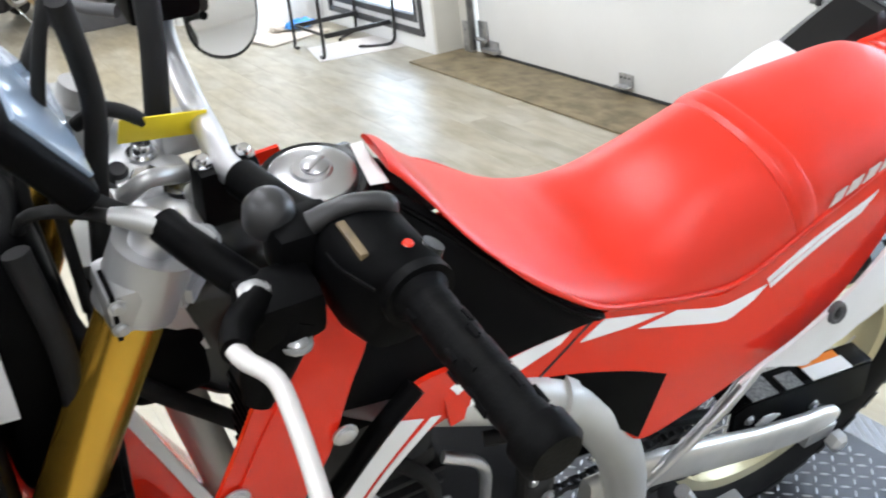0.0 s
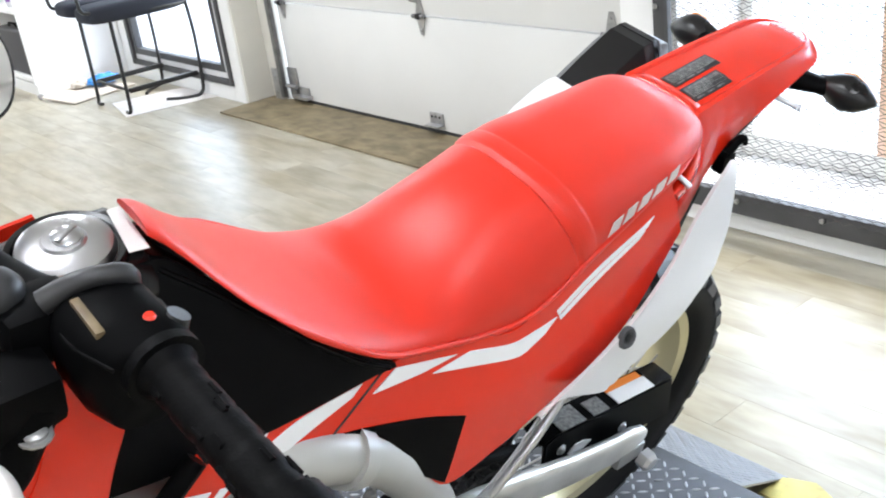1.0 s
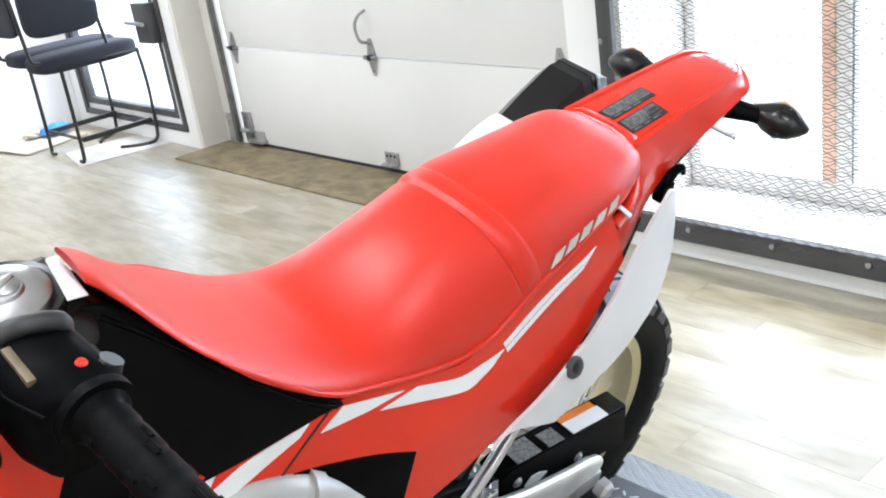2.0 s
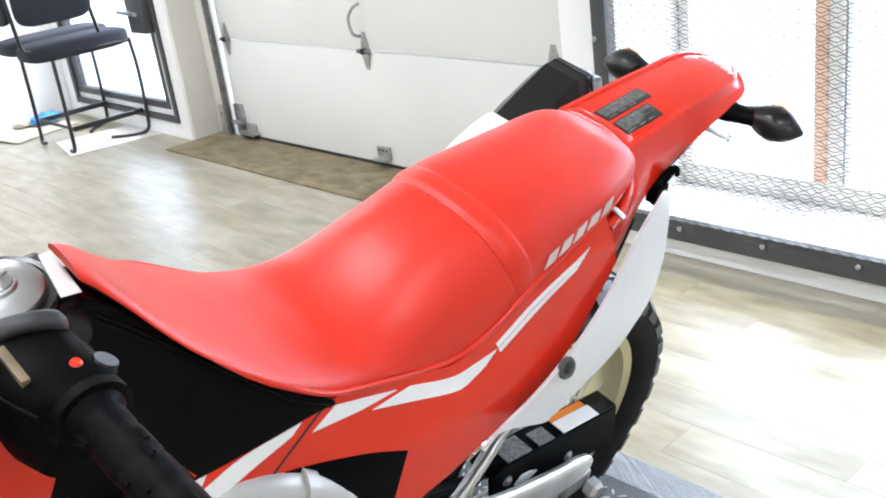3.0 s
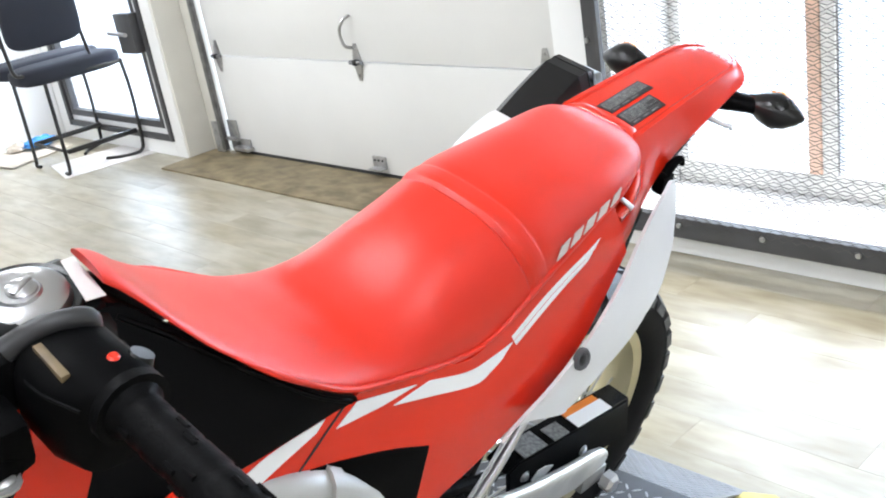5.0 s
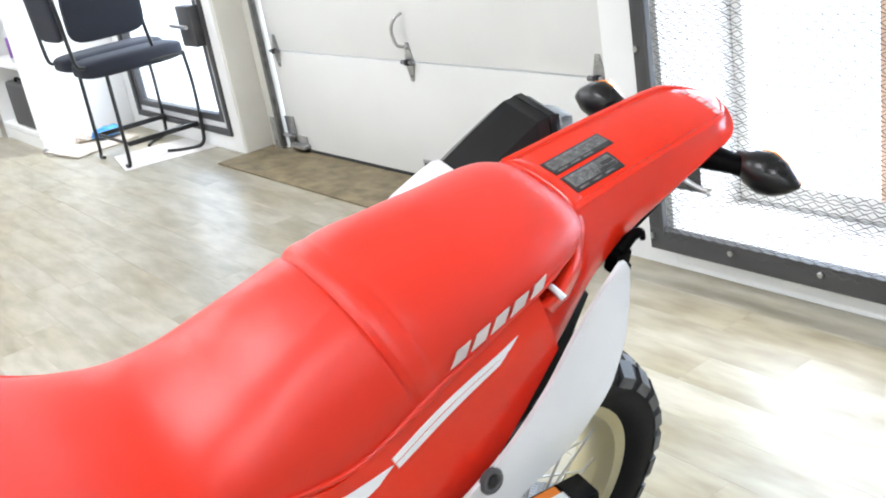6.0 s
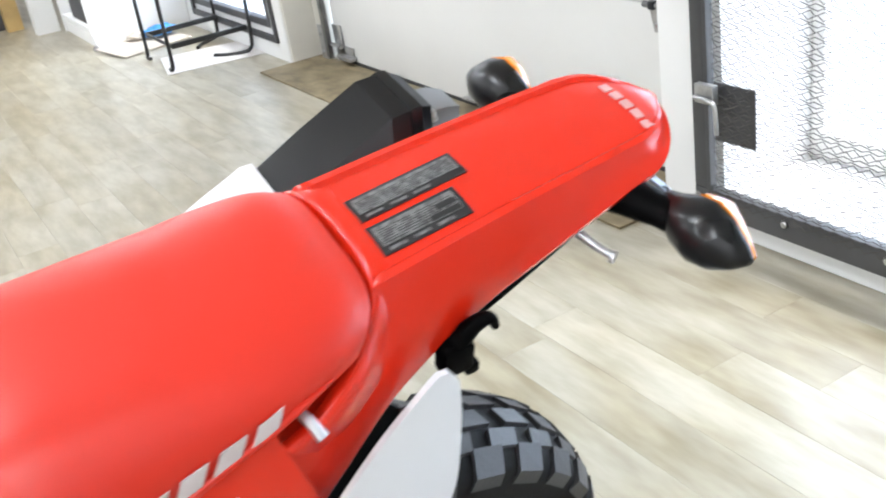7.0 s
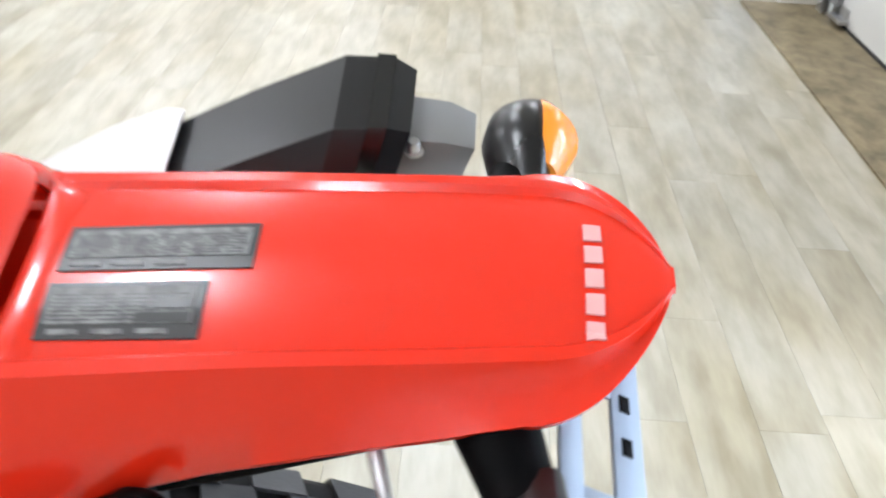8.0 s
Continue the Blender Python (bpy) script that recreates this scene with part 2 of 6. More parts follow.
def wood_floor():
    """Greige oak planks: a soft tone by piece, cloudy limed patches and streaks along the plank."""
    m = bpy.data.materials.new("greige_oak_plank")
    m.use_nodes = True
    nt = m.node_tree
    b, lk, nd = nt.nodes["Principled BSDF"], nt.links.new, nt.nodes.new
    tc, info, isl = nd("ShaderNodeTexCoord"), nd("ShaderNodeObjectInfo"), nd("ShaderNodeNewGeometry")
    seed = nd("ShaderNodeMath")
    seed.operation = "ADD"
    lk(info.outputs["Random"], seed.inputs[0])
    lk(isl.outputs["Random Per Island"], seed.inputs[1])
    comb = nd("ShaderNodeCombineXYZ")
    for k in range(3):
        lk(seed.outputs[0], comb.inputs[k])
    shift = nd("ShaderNodeVectorMath")
    shift.operation = "MULTIPLY_ADD"
    lk(comb.outputs[0], shift.inputs[0])
    shift.inputs[1].default_value = (17, 29, 5)
    lk(tc.outputs["Object"], shift.inputs[2])

    def streaks(scale, detail, rough=0.5):
        mp, n = nd("ShaderNodeMapping"), nd("ShaderNodeTexNoise")
        mp.inputs["Scale"].default_value = scale
        lk(shift.outputs[0], mp.inputs["Vector"])
        lk(mp.outputs[0], n.inputs["Vector"])
        n.inputs["Scale"].default_value, n.inputs["Detail"].default_value, n.inputs["Roughness"].default_value = 1.0, detail, rough
        return n.outputs[0]
    grain, cloud, fine = streaks((17, 4.0, 8), 3, 0.55), streaks((5.5, 2.2, 3), 2), streaks((110, 9, 20), 2)

    def ramp_of(value, stops):
        r = nd("ShaderNodeValToRGB")
        r.color_ramp.interpolation = "EASE"
        els = r.color_ramp.elements
        (els[0].position, els[0].color), (els[1].position, els[1].color) = stops[0], stops[1]
        lk(value, r.inputs[0])
        return r.outputs[0]
    dark = ramp_of(grain, ((0.15, (0.200, 0.162, 0.090, 1)), (0.85, (0.385, 0.340, 0.235, 1))))
    limed = ramp_of(grain, ((0.15, (0.285, 0.255, 0.180, 1)), (0.85, (0.470, 0.445, 0.370, 1))))
    where = ramp_of(cloud, ((0.25, (0, 0, 0, 1)), (0.75, (1, 1, 1, 1))))
    mix = nd("ShaderNodeMix")
    mix.data_type = "RGBA"
    lk(where, mix.inputs[0])
    lk(dark, mix.inputs[6])
    lk(limed, mix.inputs[7])
    fr = nd("ShaderNodeMath")
    fr.operation = "FRACT"
    lk(seed.outputs[0], fr.inputs[0])
    mr = nd("ShaderNodeMapRange")
    mr.inputs["To Min"].default_value, mr.inputs["To Max"].default_value = 0.92, 1.06
    lk(fr.outputs[0], mr.inputs["Value"])
    tone = nd("ShaderNodeHueSaturation")
    lk(mr.outputs[0], tone.inputs["Value"])
    lk(mix.outputs[2], tone.inputs["Color"])
    lk(tone.outputs[0], b.inputs["Base Color"])
    rr = nd("ShaderNodeMapRange")
    rr.inputs["To Min"].default_value, rr.inputs["To Max"].default_value = 0.30, 0.46
    lk(cloud, rr.inputs["Value"])
    lk(rr.outputs[0], b.inputs["Roughness"])
    bp = nd("ShaderNodeBump")
    bp.inputs["Strength"].default_value, bp.inputs["Distance"].default_value = 0.12, 0.001
    lk(fine, bp.inputs["Height"])
    lk(bp.outputs[0], b.inputs["Normal"])
    b.inputs["Specular IOR Level"].default_value = 1.0
    b.inputs["Coat Weight"].default_value, b.inputs["Coat Roughness"].default_value = 0.25, 0.36
    return m


PLANK = wood_floor()
GROUT = material("plank_joint", (0.26, 0.23, 0.16), 0.7)


def plywood():
    """Dark brown oiled wood strip with long grain."""
    m = bpy.data.materials.new("brown_plywood")
    m.use_nodes = True
    nt = m.node_tree
    b, lk, nd = nt.nodes["Principled BSDF"], nt.links.new, nt.nodes.new
    tc, mp, n1 = nd("ShaderNodeTexCoord"), nd("ShaderNodeMapping"), nd("ShaderNodeTexNoise")
    mp.inputs["Scale"].default_value = (10, 5.5, 4)
    lk(tc.outputs["Object"], mp.inputs["Vector"])
    lk(mp.outputs[0], n1.inputs["Vector"])
    n1.inputs["Scale"].default_value, n1.inputs["Detail"].default_value, n1.inputs["Distortion"].default_value = 1.2, 7, 0.35
    ramp = nd("ShaderNodeValToRGB")
    ramp.color_ramp.elements[0].position, ramp.color_ramp.elements[0].color = 0.3, (0.100, 0.074, 0.036, 1)
    ramp.color_ramp.elements[1].position, ramp.color_ramp.elements[1].color = 0.7, (0.275, 0.218, 0.126, 1)
    lk(n1.outputs["Fac"], ramp.inputs["Fac"])
    lk(ramp.outputs[0], b.inputs["Base Color"])
    b.inputs["Roughness"].default_value = 0.55
    bp = nd("ShaderNodeBump")
    bp.inputs["Strength"].default_value, bp.inputs["Distance"].default_value = 0.3, 0.001
    lk(n1.outputs["Fac"], bp.inputs["Height"])
    lk(bp.outputs[0], b.inputs["Normal"])
    return m


PLY = plywood()


def tread_plate():
    """Dark worn steel, its tone varied at random."""
    return material("dark_tread_plate", (0.065, 0.068, 0.076), 0.46, metal=0.6, var=0.35, scale=14, bump=0.1)


TREAD = tread_plate()


def glass():
    m = bpy.data.materials.new("window_glass")
    m.use_nodes = True
    b = m.node_tree.nodes["Principled BSDF"]
    b.inputs["Base Color"].default_value = (0.98, 1.0, 0.99, 1)
    b.inputs["Transmission Weight"].default_value, b.inputs["Roughness"].default_value, b.inputs["IOR"].default_value = 1.0, 0.0, 1.45
    return m


GLASS = glass()


def lamp_face():
    m = bpy.data.materials.new("lit_lamp_diffuser")
    m.use_nodes = True
    b = m.node_tree.nodes["Principled BSDF"]
    b.inputs["Base Color"].default_value = (0.9, 0.9, 0.9, 1)
    b.inputs["Emission Color"].default_value, b.inputs["Emission Strength"].default_value = (0.955, 1.0, 1.085, 1), 31.5
    return m


LAMP = lamp_face()


def backdrop_glow():
    """Glow of the added backdrop wall that stands in for overcast daylight."""
    m = bpy.data.materials.new("glowing_backdrop")
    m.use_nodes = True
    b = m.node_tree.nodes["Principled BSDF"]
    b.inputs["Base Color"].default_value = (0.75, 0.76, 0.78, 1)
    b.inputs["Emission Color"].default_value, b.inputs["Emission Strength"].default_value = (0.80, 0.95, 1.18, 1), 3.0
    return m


BACKDROP_GLOW = backdrop_glow()
MIRROR = material("mirror_glass", (0.9, 0.9, 0.9), 0.03, metal=1.0, var=0.0)

# ---- structure ----
WX = 2.73          # inner face of the wall with the doors
DX = 2.93          # inner face of the roller door


def struct(name, me, mat, label, category):
    return tagged(part(name, me, mat), label, category, kind="structure")


floor = struct("floor", box((-5.0, -4.0, -0.12), (2.99, 10.5, -0.004), 0), GROUT, "greige oak-look plank floor with a soft sheen", "floor")
ground = struct("ground", box((2.99, -40, -0.14), (60, 50, -0.03), 0), OUTG, "pale bright concrete yard outside the doors", "ground")

# wall with the roller door, the glazed door and the meshed window
wall_east = thing("wall_east", label="white painted wall with door openings", category="wall", kind="structure")
T = 0.30
D = 0.44           # deep reveal round the window
for lo, hi in (((WX, -4.0, 0), (WX + D, -1.25, 3.1)), ((WX, -1.25, 0), (WX + D, 1.40, 0.13)), ((WX, -1.25, 2.15), (WX + D, 1.40, 3.1)),
               ((WX, 1.40, 0), (WX + D, 1.655, 3.1)), ((WX, 1.655, 2.45), (WX + T, 4.70, 3.1)), ((WX, 4.70, 0), (WX + T, 4.83, 3.1)),
               ((WX, 4.83, 0), (WX + T, 6.32, 0.10)), ((WX, 4.83, 2.2), (WX + T, 6.32, 3.1)), ((WX, 6.32, 0), (WX + T, 10.5, 3.1))):
    part("wall_panel", box(lo, hi, 0.003), WALL, wall_east)
wall_north = struct("wall_north", box((-5.0, 10.5, 0), (WX + T, 10.7, 3.1), 0), WALL, "plain white painted wall", "wall")
wall_south = struct("wall_south", box((-5.0, -4.2, 0), (WX + T, -4.0, 3.1), 0), WALL, "plain white painted wall", "wall")
# Unseen wall, greyed to weaken the light bounced onto the motorcycle.
wall_west = struct("wall_west", box((-5.2, -4.0, 0), (-5.0, 10.5, 3.1), 0), FARWALL, "plain unseen wall, grey to weaken bounced light", "wall")
ceiling = struct("ceiling", box((-5.0, -4.0, 3.1), (WX + T, 10.5, 3.3), 0), WALL, "plain white ceiling", "ceiling")

# jamb lining beside the roller door; its cream tone carries the recess's shade
trim = struct("trim", box((WX + 0.004, 4.672, 0), (DX + 0.04, 4.698, 2.45), 0.002), CREAM, "cream jamb lining beside the roller door, recess shade in its tone", "trim")
trim_2 = struct("trim_2", box((DX - 0.02, 4.50, 0), (DX + 0.03, 4.67, 2.45), 0.003), CREAM, "cream stop board beside the roller door, recess shade in its tone", "trim")


def ceiling_lamps():
    """Round LED fittings under the ceiling."""
    base = thing("ceiling_light", pose(-1.9, -1.3, 3.1), "round white LED ceiling light, lit", "ceiling light", "ceiling lights in rows")
    part("housing", lathe([(0, 0), (0.20, 0), (0.20, -0.05), (0.19, -0.06), (0.165, -0.06), (0, -0.055)], 32), WALL, base)
    part("diffuser", lathe([(0, -0.068), (0.12, -0.067), (0.158, -0.062), (0.162, -0.057), (0, -0.056)], 32), LAMP, base, "glowing white diffuser")
    for x in (-1.9, -0.05):
        for y in (-3.1, -1.3, 0.5, 2.3, 4.1, 5.9, 7.7, 9.5):
            if (x, y) != (-1.9, -1.3):
                copy_thing(base, pose(x, y, 3.1))
    # Extra unseen fittings, added to brighten the floor towards the garage door.
    for y in (3.2, 5.0, 6.8):
        copy_thing(base, pose(1.6, y, 3.1))
    for y in (-0.4, 3.6):
        copy_thing(base, pose(-3.4, y, 3.1))


ceiling_lamps()


def roller_door():
    """Sectional white steel garage door with hinges, tracks, lift handle and seal."""
    d = thing("door_1", label="white sectional steel garage door, closed, with galvanised hinges", category="garage door", kind="structure")
    edges = (0.020, 0.597, 1.15, 1.70, 2.25)
    for z0, z1 in zip(edges, edges[1:]):
        part("door_section", box((DX, 1.60, z0 + 0.003), (DX + 0.045, 4.47, z1 - 0.003), 0.004), DOORP, d)
    part("bottom_seal", box((DX - 0.004, 1.60, 0.0), (DX + 0.04, 4.47, 0.0205), 0.006), SEAL, d, "black rubber floor seal")
    # left vertical track
    for lo, hi in (((DX - 0.055, 4.475, 0.03), (DX - 0.05, 4.515, 2.4)), ((DX - 0.055, 4.51, 0.03), (DX + 0.0, 4.515, 2.4)), ((DX - 0.055, 4.475, 0.03), (DX - 0.03, 4.479, 2.4))):
        part("track", box(lo, hi, 0.001), GALVD, d, "galvanised guide track")
    part("track_foot", box((DX - 0.045, 4.515, 0.01), (DX - 0.04, 4.60, 0.20), 0.001), GALV, d, "galvanised bracket at the foot of the track")
    for z in (0.05, 0.15):
        part("bolt", bolt_mesh(0.011, 0.008, "x"), GALV, d, m=pose(DX - 0.046, 4.57, z, 0, 0, 180))
    part("corner_bracket", joined(box((DX - 0.012, 4.37, 0.03), (DX - 0.004, 4.47, 0.21), 0.002), box((DX - 0.05, 4.24, 0.035), (DX - 0.004, 4.40, 0.055), 0.002), box((DX - 0.012, 4.26, 0.03), (DX - 0.004, 4.40, 0.10), 0.002)), GALV, d, "galvanised corner bracket")
    part("roller", tube([(DX - 0.03, 4.36, 0.10), (DX - 0.03, 4.50, 0.10)], 0.012, 10, 1), GALV, d, "steel roller on its pin")

    def hinge(y):
        plate = prism([(y - 0.035, 0.60), (y - 0.012, 0.69), (y + 0.012, 0.69), (y + 0.035, 0.60), (y + 0.012, 0.505), (y - 0.012, 0.505)], DX - 0.006, DX - 0.001, 0.001, "x")
        h = part("hinge", plate, GALV, d, "diamond-shaped galvanised hinge")
        part("pin", tube([(DX - 0.016, y - 0.045, 0.598), (DX - 0.016, y + 0.045, 0.598)], 0.011, 10, 1), GALVD, h)
        # Dark block put in for the shadow at the hinge's centre.
        part("hinge_shade_block", box((DX - 0.030, y - 0.014, 0.585), (DX - 0.006, y + 0.014, 0.612), 0.004), ENGINE, h, "dark block standing in for the shaded hinge centre")
        for z in (0.665, 0.53):
            part("bolt", bolt_mesh(0.007, 0.005, "x"), GALV, h, m=pose(DX - 0.007, y, z, 0, 0, 180))
    for y in (4.40, 3.10, 1.875):
        hinge(y)
    part("lift_handle", tube([(DX - 0.01, 3.115, 0.67), (DX - 0.045, 3.125, 0.69), (DX - 0.055, 3.13, 0.76), (DX - 0.045, 3.105, 0.81), (DX - 0.01, 3.09, 0.83)], 0.008, 10), GALV, d, "steel lift handle")
    part("step_plate", joined(box((DX - 0.05, 3.02, 0.05), (DX - 0.002, 3.12, 0.058), 0.001), box((DX - 0.012, 3.02, 0.05), (DX - 0.002, 3.12, 0.115), 0.001)), GALV, d, "galvanised step plate")
    for k in range(3):
        part("bolt", bolt_mesh(0.006, 0.004, "x"), SEAL, d, m=pose(DX - 0.012, 3.04 + 0.03 * k, 0.095, 0, 0, 180))
    return d


roller_door()

tagged(part("floor_board", box((2.53, 1.655, 0.0), (2.925, 4.68, 0.010), 0.002), PLY), "dark brown plywood strip lying along the garage door", "floor board")


def glazed_door():
    """Dark framed glass door with a lock box."""
    d = thing("door_2", label="glass door in a dark metal frame with bright daylight behind", category="glass door", kind="structure")
    x0, x1 = WX - 0.015, WX + 0.05
    for lo, hi in (((x0, 4.812, 0.10), (x1, 4.850, 2.2)), ((x0, 6.265, 0.10), (x1, 6.315, 2.2)), ((x0, 4.850, 0.10), (x1, 6.265, 0.140)), ((x0, 4.850, 2.15), (x1, 6.265, 2.2))):
        part("outer_frame", box(lo, hi, 0.003), DARKST, d)
    part("weather_strip", joined(box((x0 + 0.012, 4.851, 0.141), (x1, 4.889, 2.12), 0.002), box((x0 + 0.012, 4.890, 0.141), (x1, 6.249, 0.177), 0.002)), WHITE, d, "white weather strip")
    for lo, hi in (((x0 + 0.01, 4.89, 0.178), (x1, 4.935, 2.12)), ((x0 + 0.01, 6.20, 0.178), (x1, 6.248, 2.12)), ((x0 + 0.01, 4.935, 0.178), (x1, 6.20, 0.222)), ((x0 + 0.01, 4.935, 2.07), (x1, 6.20, 2.12))):
        part("door_rail", box(lo, hi, 0.003), DARKST, d)
    pane = part("pane", box((x0 + 0.03, 4.932, 0.219), (x0 + 0.038, 6.203, 2.073), 0), GLASS, d)
    pane.visible_shadow = False
    lock = part("lock_box", box((x0 - 0.05, 4.86, 0.66), (x0 + 0.01, 5.06, 0.90), 0.006), DARKST, d, "dark lock box")
    part("push_bar", tube([(x0 - 0.075, 4.90, 0.78), (x0 - 0.075, 5.12, 0.79)], 0.012, 10, 1), GALV, lock, "bright latch bar")
    return d


glazed_door()


def meshed_window():
    """Steel security gate with expanded metal over a large window."""
    g = thing("window_1", label="dark steel security gate with expanded metal mesh over a bright window", category="window gate", kind="structure")
    x0, x1 = 2.662, 2.70
    ya, yb, za, zb = -1.20, 1.45, 0.092, 2.12
    part("bottom_rail", box((x0, ya, za), (x1, yb, za + 0.075), 0.003), DARKST, g)
    part("top_rail", box((x0, ya, zb - 0.07), (x1, yb, zb), 0.003), DARKST, g)
    part("post", box((x0, yb - 0.052, za + 0.076), (x1, yb, zb - 0.071), 0.003), DARKST, g)
    part("post", box((x0, ya, za + 0.076), (x1, ya + 0.05, zb - 0.071), 0.003), DARKST, g)
    part("edge_strip", box((x0 - 0.004, yb - 0.066, za + 0.06), (x0 + 0.008, yb - 0.052, zb - 0.06), 0.001), DARKST, g)
    for k in range(8):
        part("bolt", bolt_mesh(0.010, 0.007, "x"), GALV, g, m=pose(x0, 1.437 - 0.322 * k, 0.140, 0, 0, 180))
    for z in (0.79, 1.45):
        part("bolt", bolt_mesh(0.010, 0.007, "x"), GALV, g, m=pose(x0, 1.437, z, 0, 0, 180))
    # expanded metal: rows of wavy strands that meet at the bonds
    pw, ph, xm = 0.046, 0.0205, x0 - 0.006
    rows, cols = int((zb - 0.07 - za - 0.05) / ph), int((yb - 0.055 - ya - 0.02) / pw)
    verts, faces = [], []
    for r in range(rows):
        z0 = za + 0.052 + r * ph
        for s in (0, 1):
            base = len(verts)
            for c in range(2 * cols + 1):
                y = ya + 0.03 + c * pw / 2
                zc = z0 + (0.5 * ph if (c + r) % 2 else s * ph)
                dx = 0.004 * (1 if (c + s) % 2 else -1)
                verts += [(xm + dx, y, zc - 0.0011), (xm + dx + 0.0012, y, zc + 0.0011)]
            for c in range(2 * cols):
                o = base + 2 * c
                faces.append((o, o + 2, o + 3, o + 1))
    me = mesh_of("expanded_metal", verts, faces, False)
    tagged(part("expanded_metal", me, MESHM, g, "diamond pattern expanded metal"), kind="stuff")
    # latch plate and lever seen on the gate's edge
    lp = part("latch_plate", box((x0 + 0.002, 1.217, 0.330), (x0 + 0.007, 1.365, 0.50), 0.001), DARKST, g, "dark plate behind the mesh")
    lk_ = part("latch", box((x0 - 0.035, 1.335, 0.445), (x0 - 0.012, 1.405, 0.50), 0.003), GALV, g, "bright gate latch")
    part("latch_lever", tube([(x0 - 0.04, 1.40, 0.462), (x0 - 0.045, 1.345, 0.462), (x0 - 0.045, 1.318, 0.448), (x0 - 0.045, 1.312, 0.37)], 0.007, 10), GALV, lk_)
    # the glazing behind
    xw = 3.10
    part("window_sill_rail", box((xw, -1.248, 0.132), (xw + 0.06, 1.398, 0.215), 0.004), FRAMEW, g, "white lower window rail")
    part("window_stile", box((xw, 1.352, 0.216), (xw + 0.06, 1.398, 2.148), 0.004), FRAMEW, g, "white window stile")
    part("window_mullion", box((xw - 0.006, 0.806, 0.216), (xw + 0.06, 0.852, 2.148), 0.003), POST, g, "pale orange wooden mullion")
    part("window_stile", box((xw, 0.752, 0.216), (xw + 0.06, 0.804, 2.148), 0.003), FRAMEW, g, "white window stile")
    part("thin_strip", box((xw + 0.01, 0.744, 0.216), (xw + 0.05, 0.7515, 2.148), 0.001), GALV, g, "thin grey strip beside the window stile")
    for y0, y1 in ((-1.248, 0.743), (0.853, 1.351)):
        pane = part("pane", box((xw + 0.026, y0, 0.216), (xw + 0.034, y1, 2.148), 0), GLASS, g)
        pane.visible_shadow = False
    return g


meshed_window()
# Glowing wall 18 m tall, added to send daylight onto the floor.
tagged(part("backdrop", box((24, -50, -0.03), (24.4, 60, 18), 0), BACKDROP_GLOW), "glowing wall added for the white overcast distance, lights the room", "backdrop", kind="structure")

# ---- the motorcycle: x to its rear, y to its right, z up from the lift's plate ----
LIFT = 0.238
bike = thing("motorcycle", pose(0, 0.342, 0.229, 20, 0, 0), "red and white dual-sport motorcycle leaning on its side stand", "motorcycle")


def seat_top(x):
    c = [(0.20, 1.062), (0.222, 1.044), (0.245, 1.013), (0.27, 0.981), (0.32, 0.938), (0.39, 0.893), (0.455, 0.871), (0.51, 0.885), (0.57, 0.916), (0.625, 0.934), (0.70, 0.947), (0.80, 0.951), (0.88, 0.950), (0.915, 0.949), (0.932, 0.946), (0.944, 0.941), (0.960, 0.930)]
    return np.interp(x, *zip(*c))


def seat_low(x):
    c = [(0.196, 1.054), (0.222, 1.030), (0.245, 1.000), (0.269, 0.970), (0.340, 0.909), (0.403, 0.861), (0.457, 0.843), (0.535, 0.814), (0.590, 0.797), (0.635, 0.807), (0.662, 0.821), (0.690, 0.846), (0.753, 0.864), (0.806, 0.886), (0.857, 0.903), (0.915, 0.913), (0.967, 0.918)]
    return np.interp(x, *zip(*c))


def seat_half(x):
    c = [(0.20, 0.022), (0.225, 0.042), (0.27, 0.078), (0.33, 0.104), (0.40, 0.114), (0.69, 0.114), (0.75, 0.108), (0.806, 0.102), (0.86, 0.098), (0.90, 0.092), (0.925, 0.085), (0.940, 0.076), (0.955, 0.060)]
    return np.interp(x, *zip(*c))


SEAT_Y, TAIL_Y = -0.017, 0.0          # sideways offsets of seat and tail, fitted to the camera's view


def seat_mid(x):
    return float(np.interp(x, (0.84, 0.945), (SEAT_Y, -0.006)))


def smooth_f(f, x, r=0.02):
    return sum(float(f(x + r * k)) for k in (-1, -0.5, 0, 0.5, 1)) / 5


def seat_power(x):
    """Rounder at the nose, squarer shoulders under the passenger."""
    return float(np.interp(x, (0.20, 0.45, 0.62, 0.72, 0.94), (2.2, 2.5, 2.8, 3.05, 3.05)))


def seat_point(x, a, lift=0.0):
    """a from -1 (left hem) over 0 (crown) to 1 (right hem)."""
    zt, zl, w = smooth_f(seat_top, x), smooth_f(seat_low, x), smooth_f(seat_half, x, 0.012)
    th = a * math.pi / 2
    n = 2.0 / seat_power(x)
    s, c = math.copysign(abs(math.sin(th)) ** n, th), abs(math.cos(th)) ** n
    return V((x, seat_mid(x) + (w + lift) * s, zl + (zt + lift - zl) * c))


SEAM_X = 0.650


def seat_pad(u):
    """Height of the cover over the foam, u along the seat from the seam."""
    return float(np.interp(u, (-0.030, -0.012, -0.004, 0.0, 0.0025, 0.006, 0.013, 0.020, 0.027, 0.031, 0.045, 0.10), (0, 0.0004, 0.0004, -0.0028, -0.0010, 0.0018, 0.0026, 0.0022, 0.0014, 0.0002, 0.0010, 0.0012)))


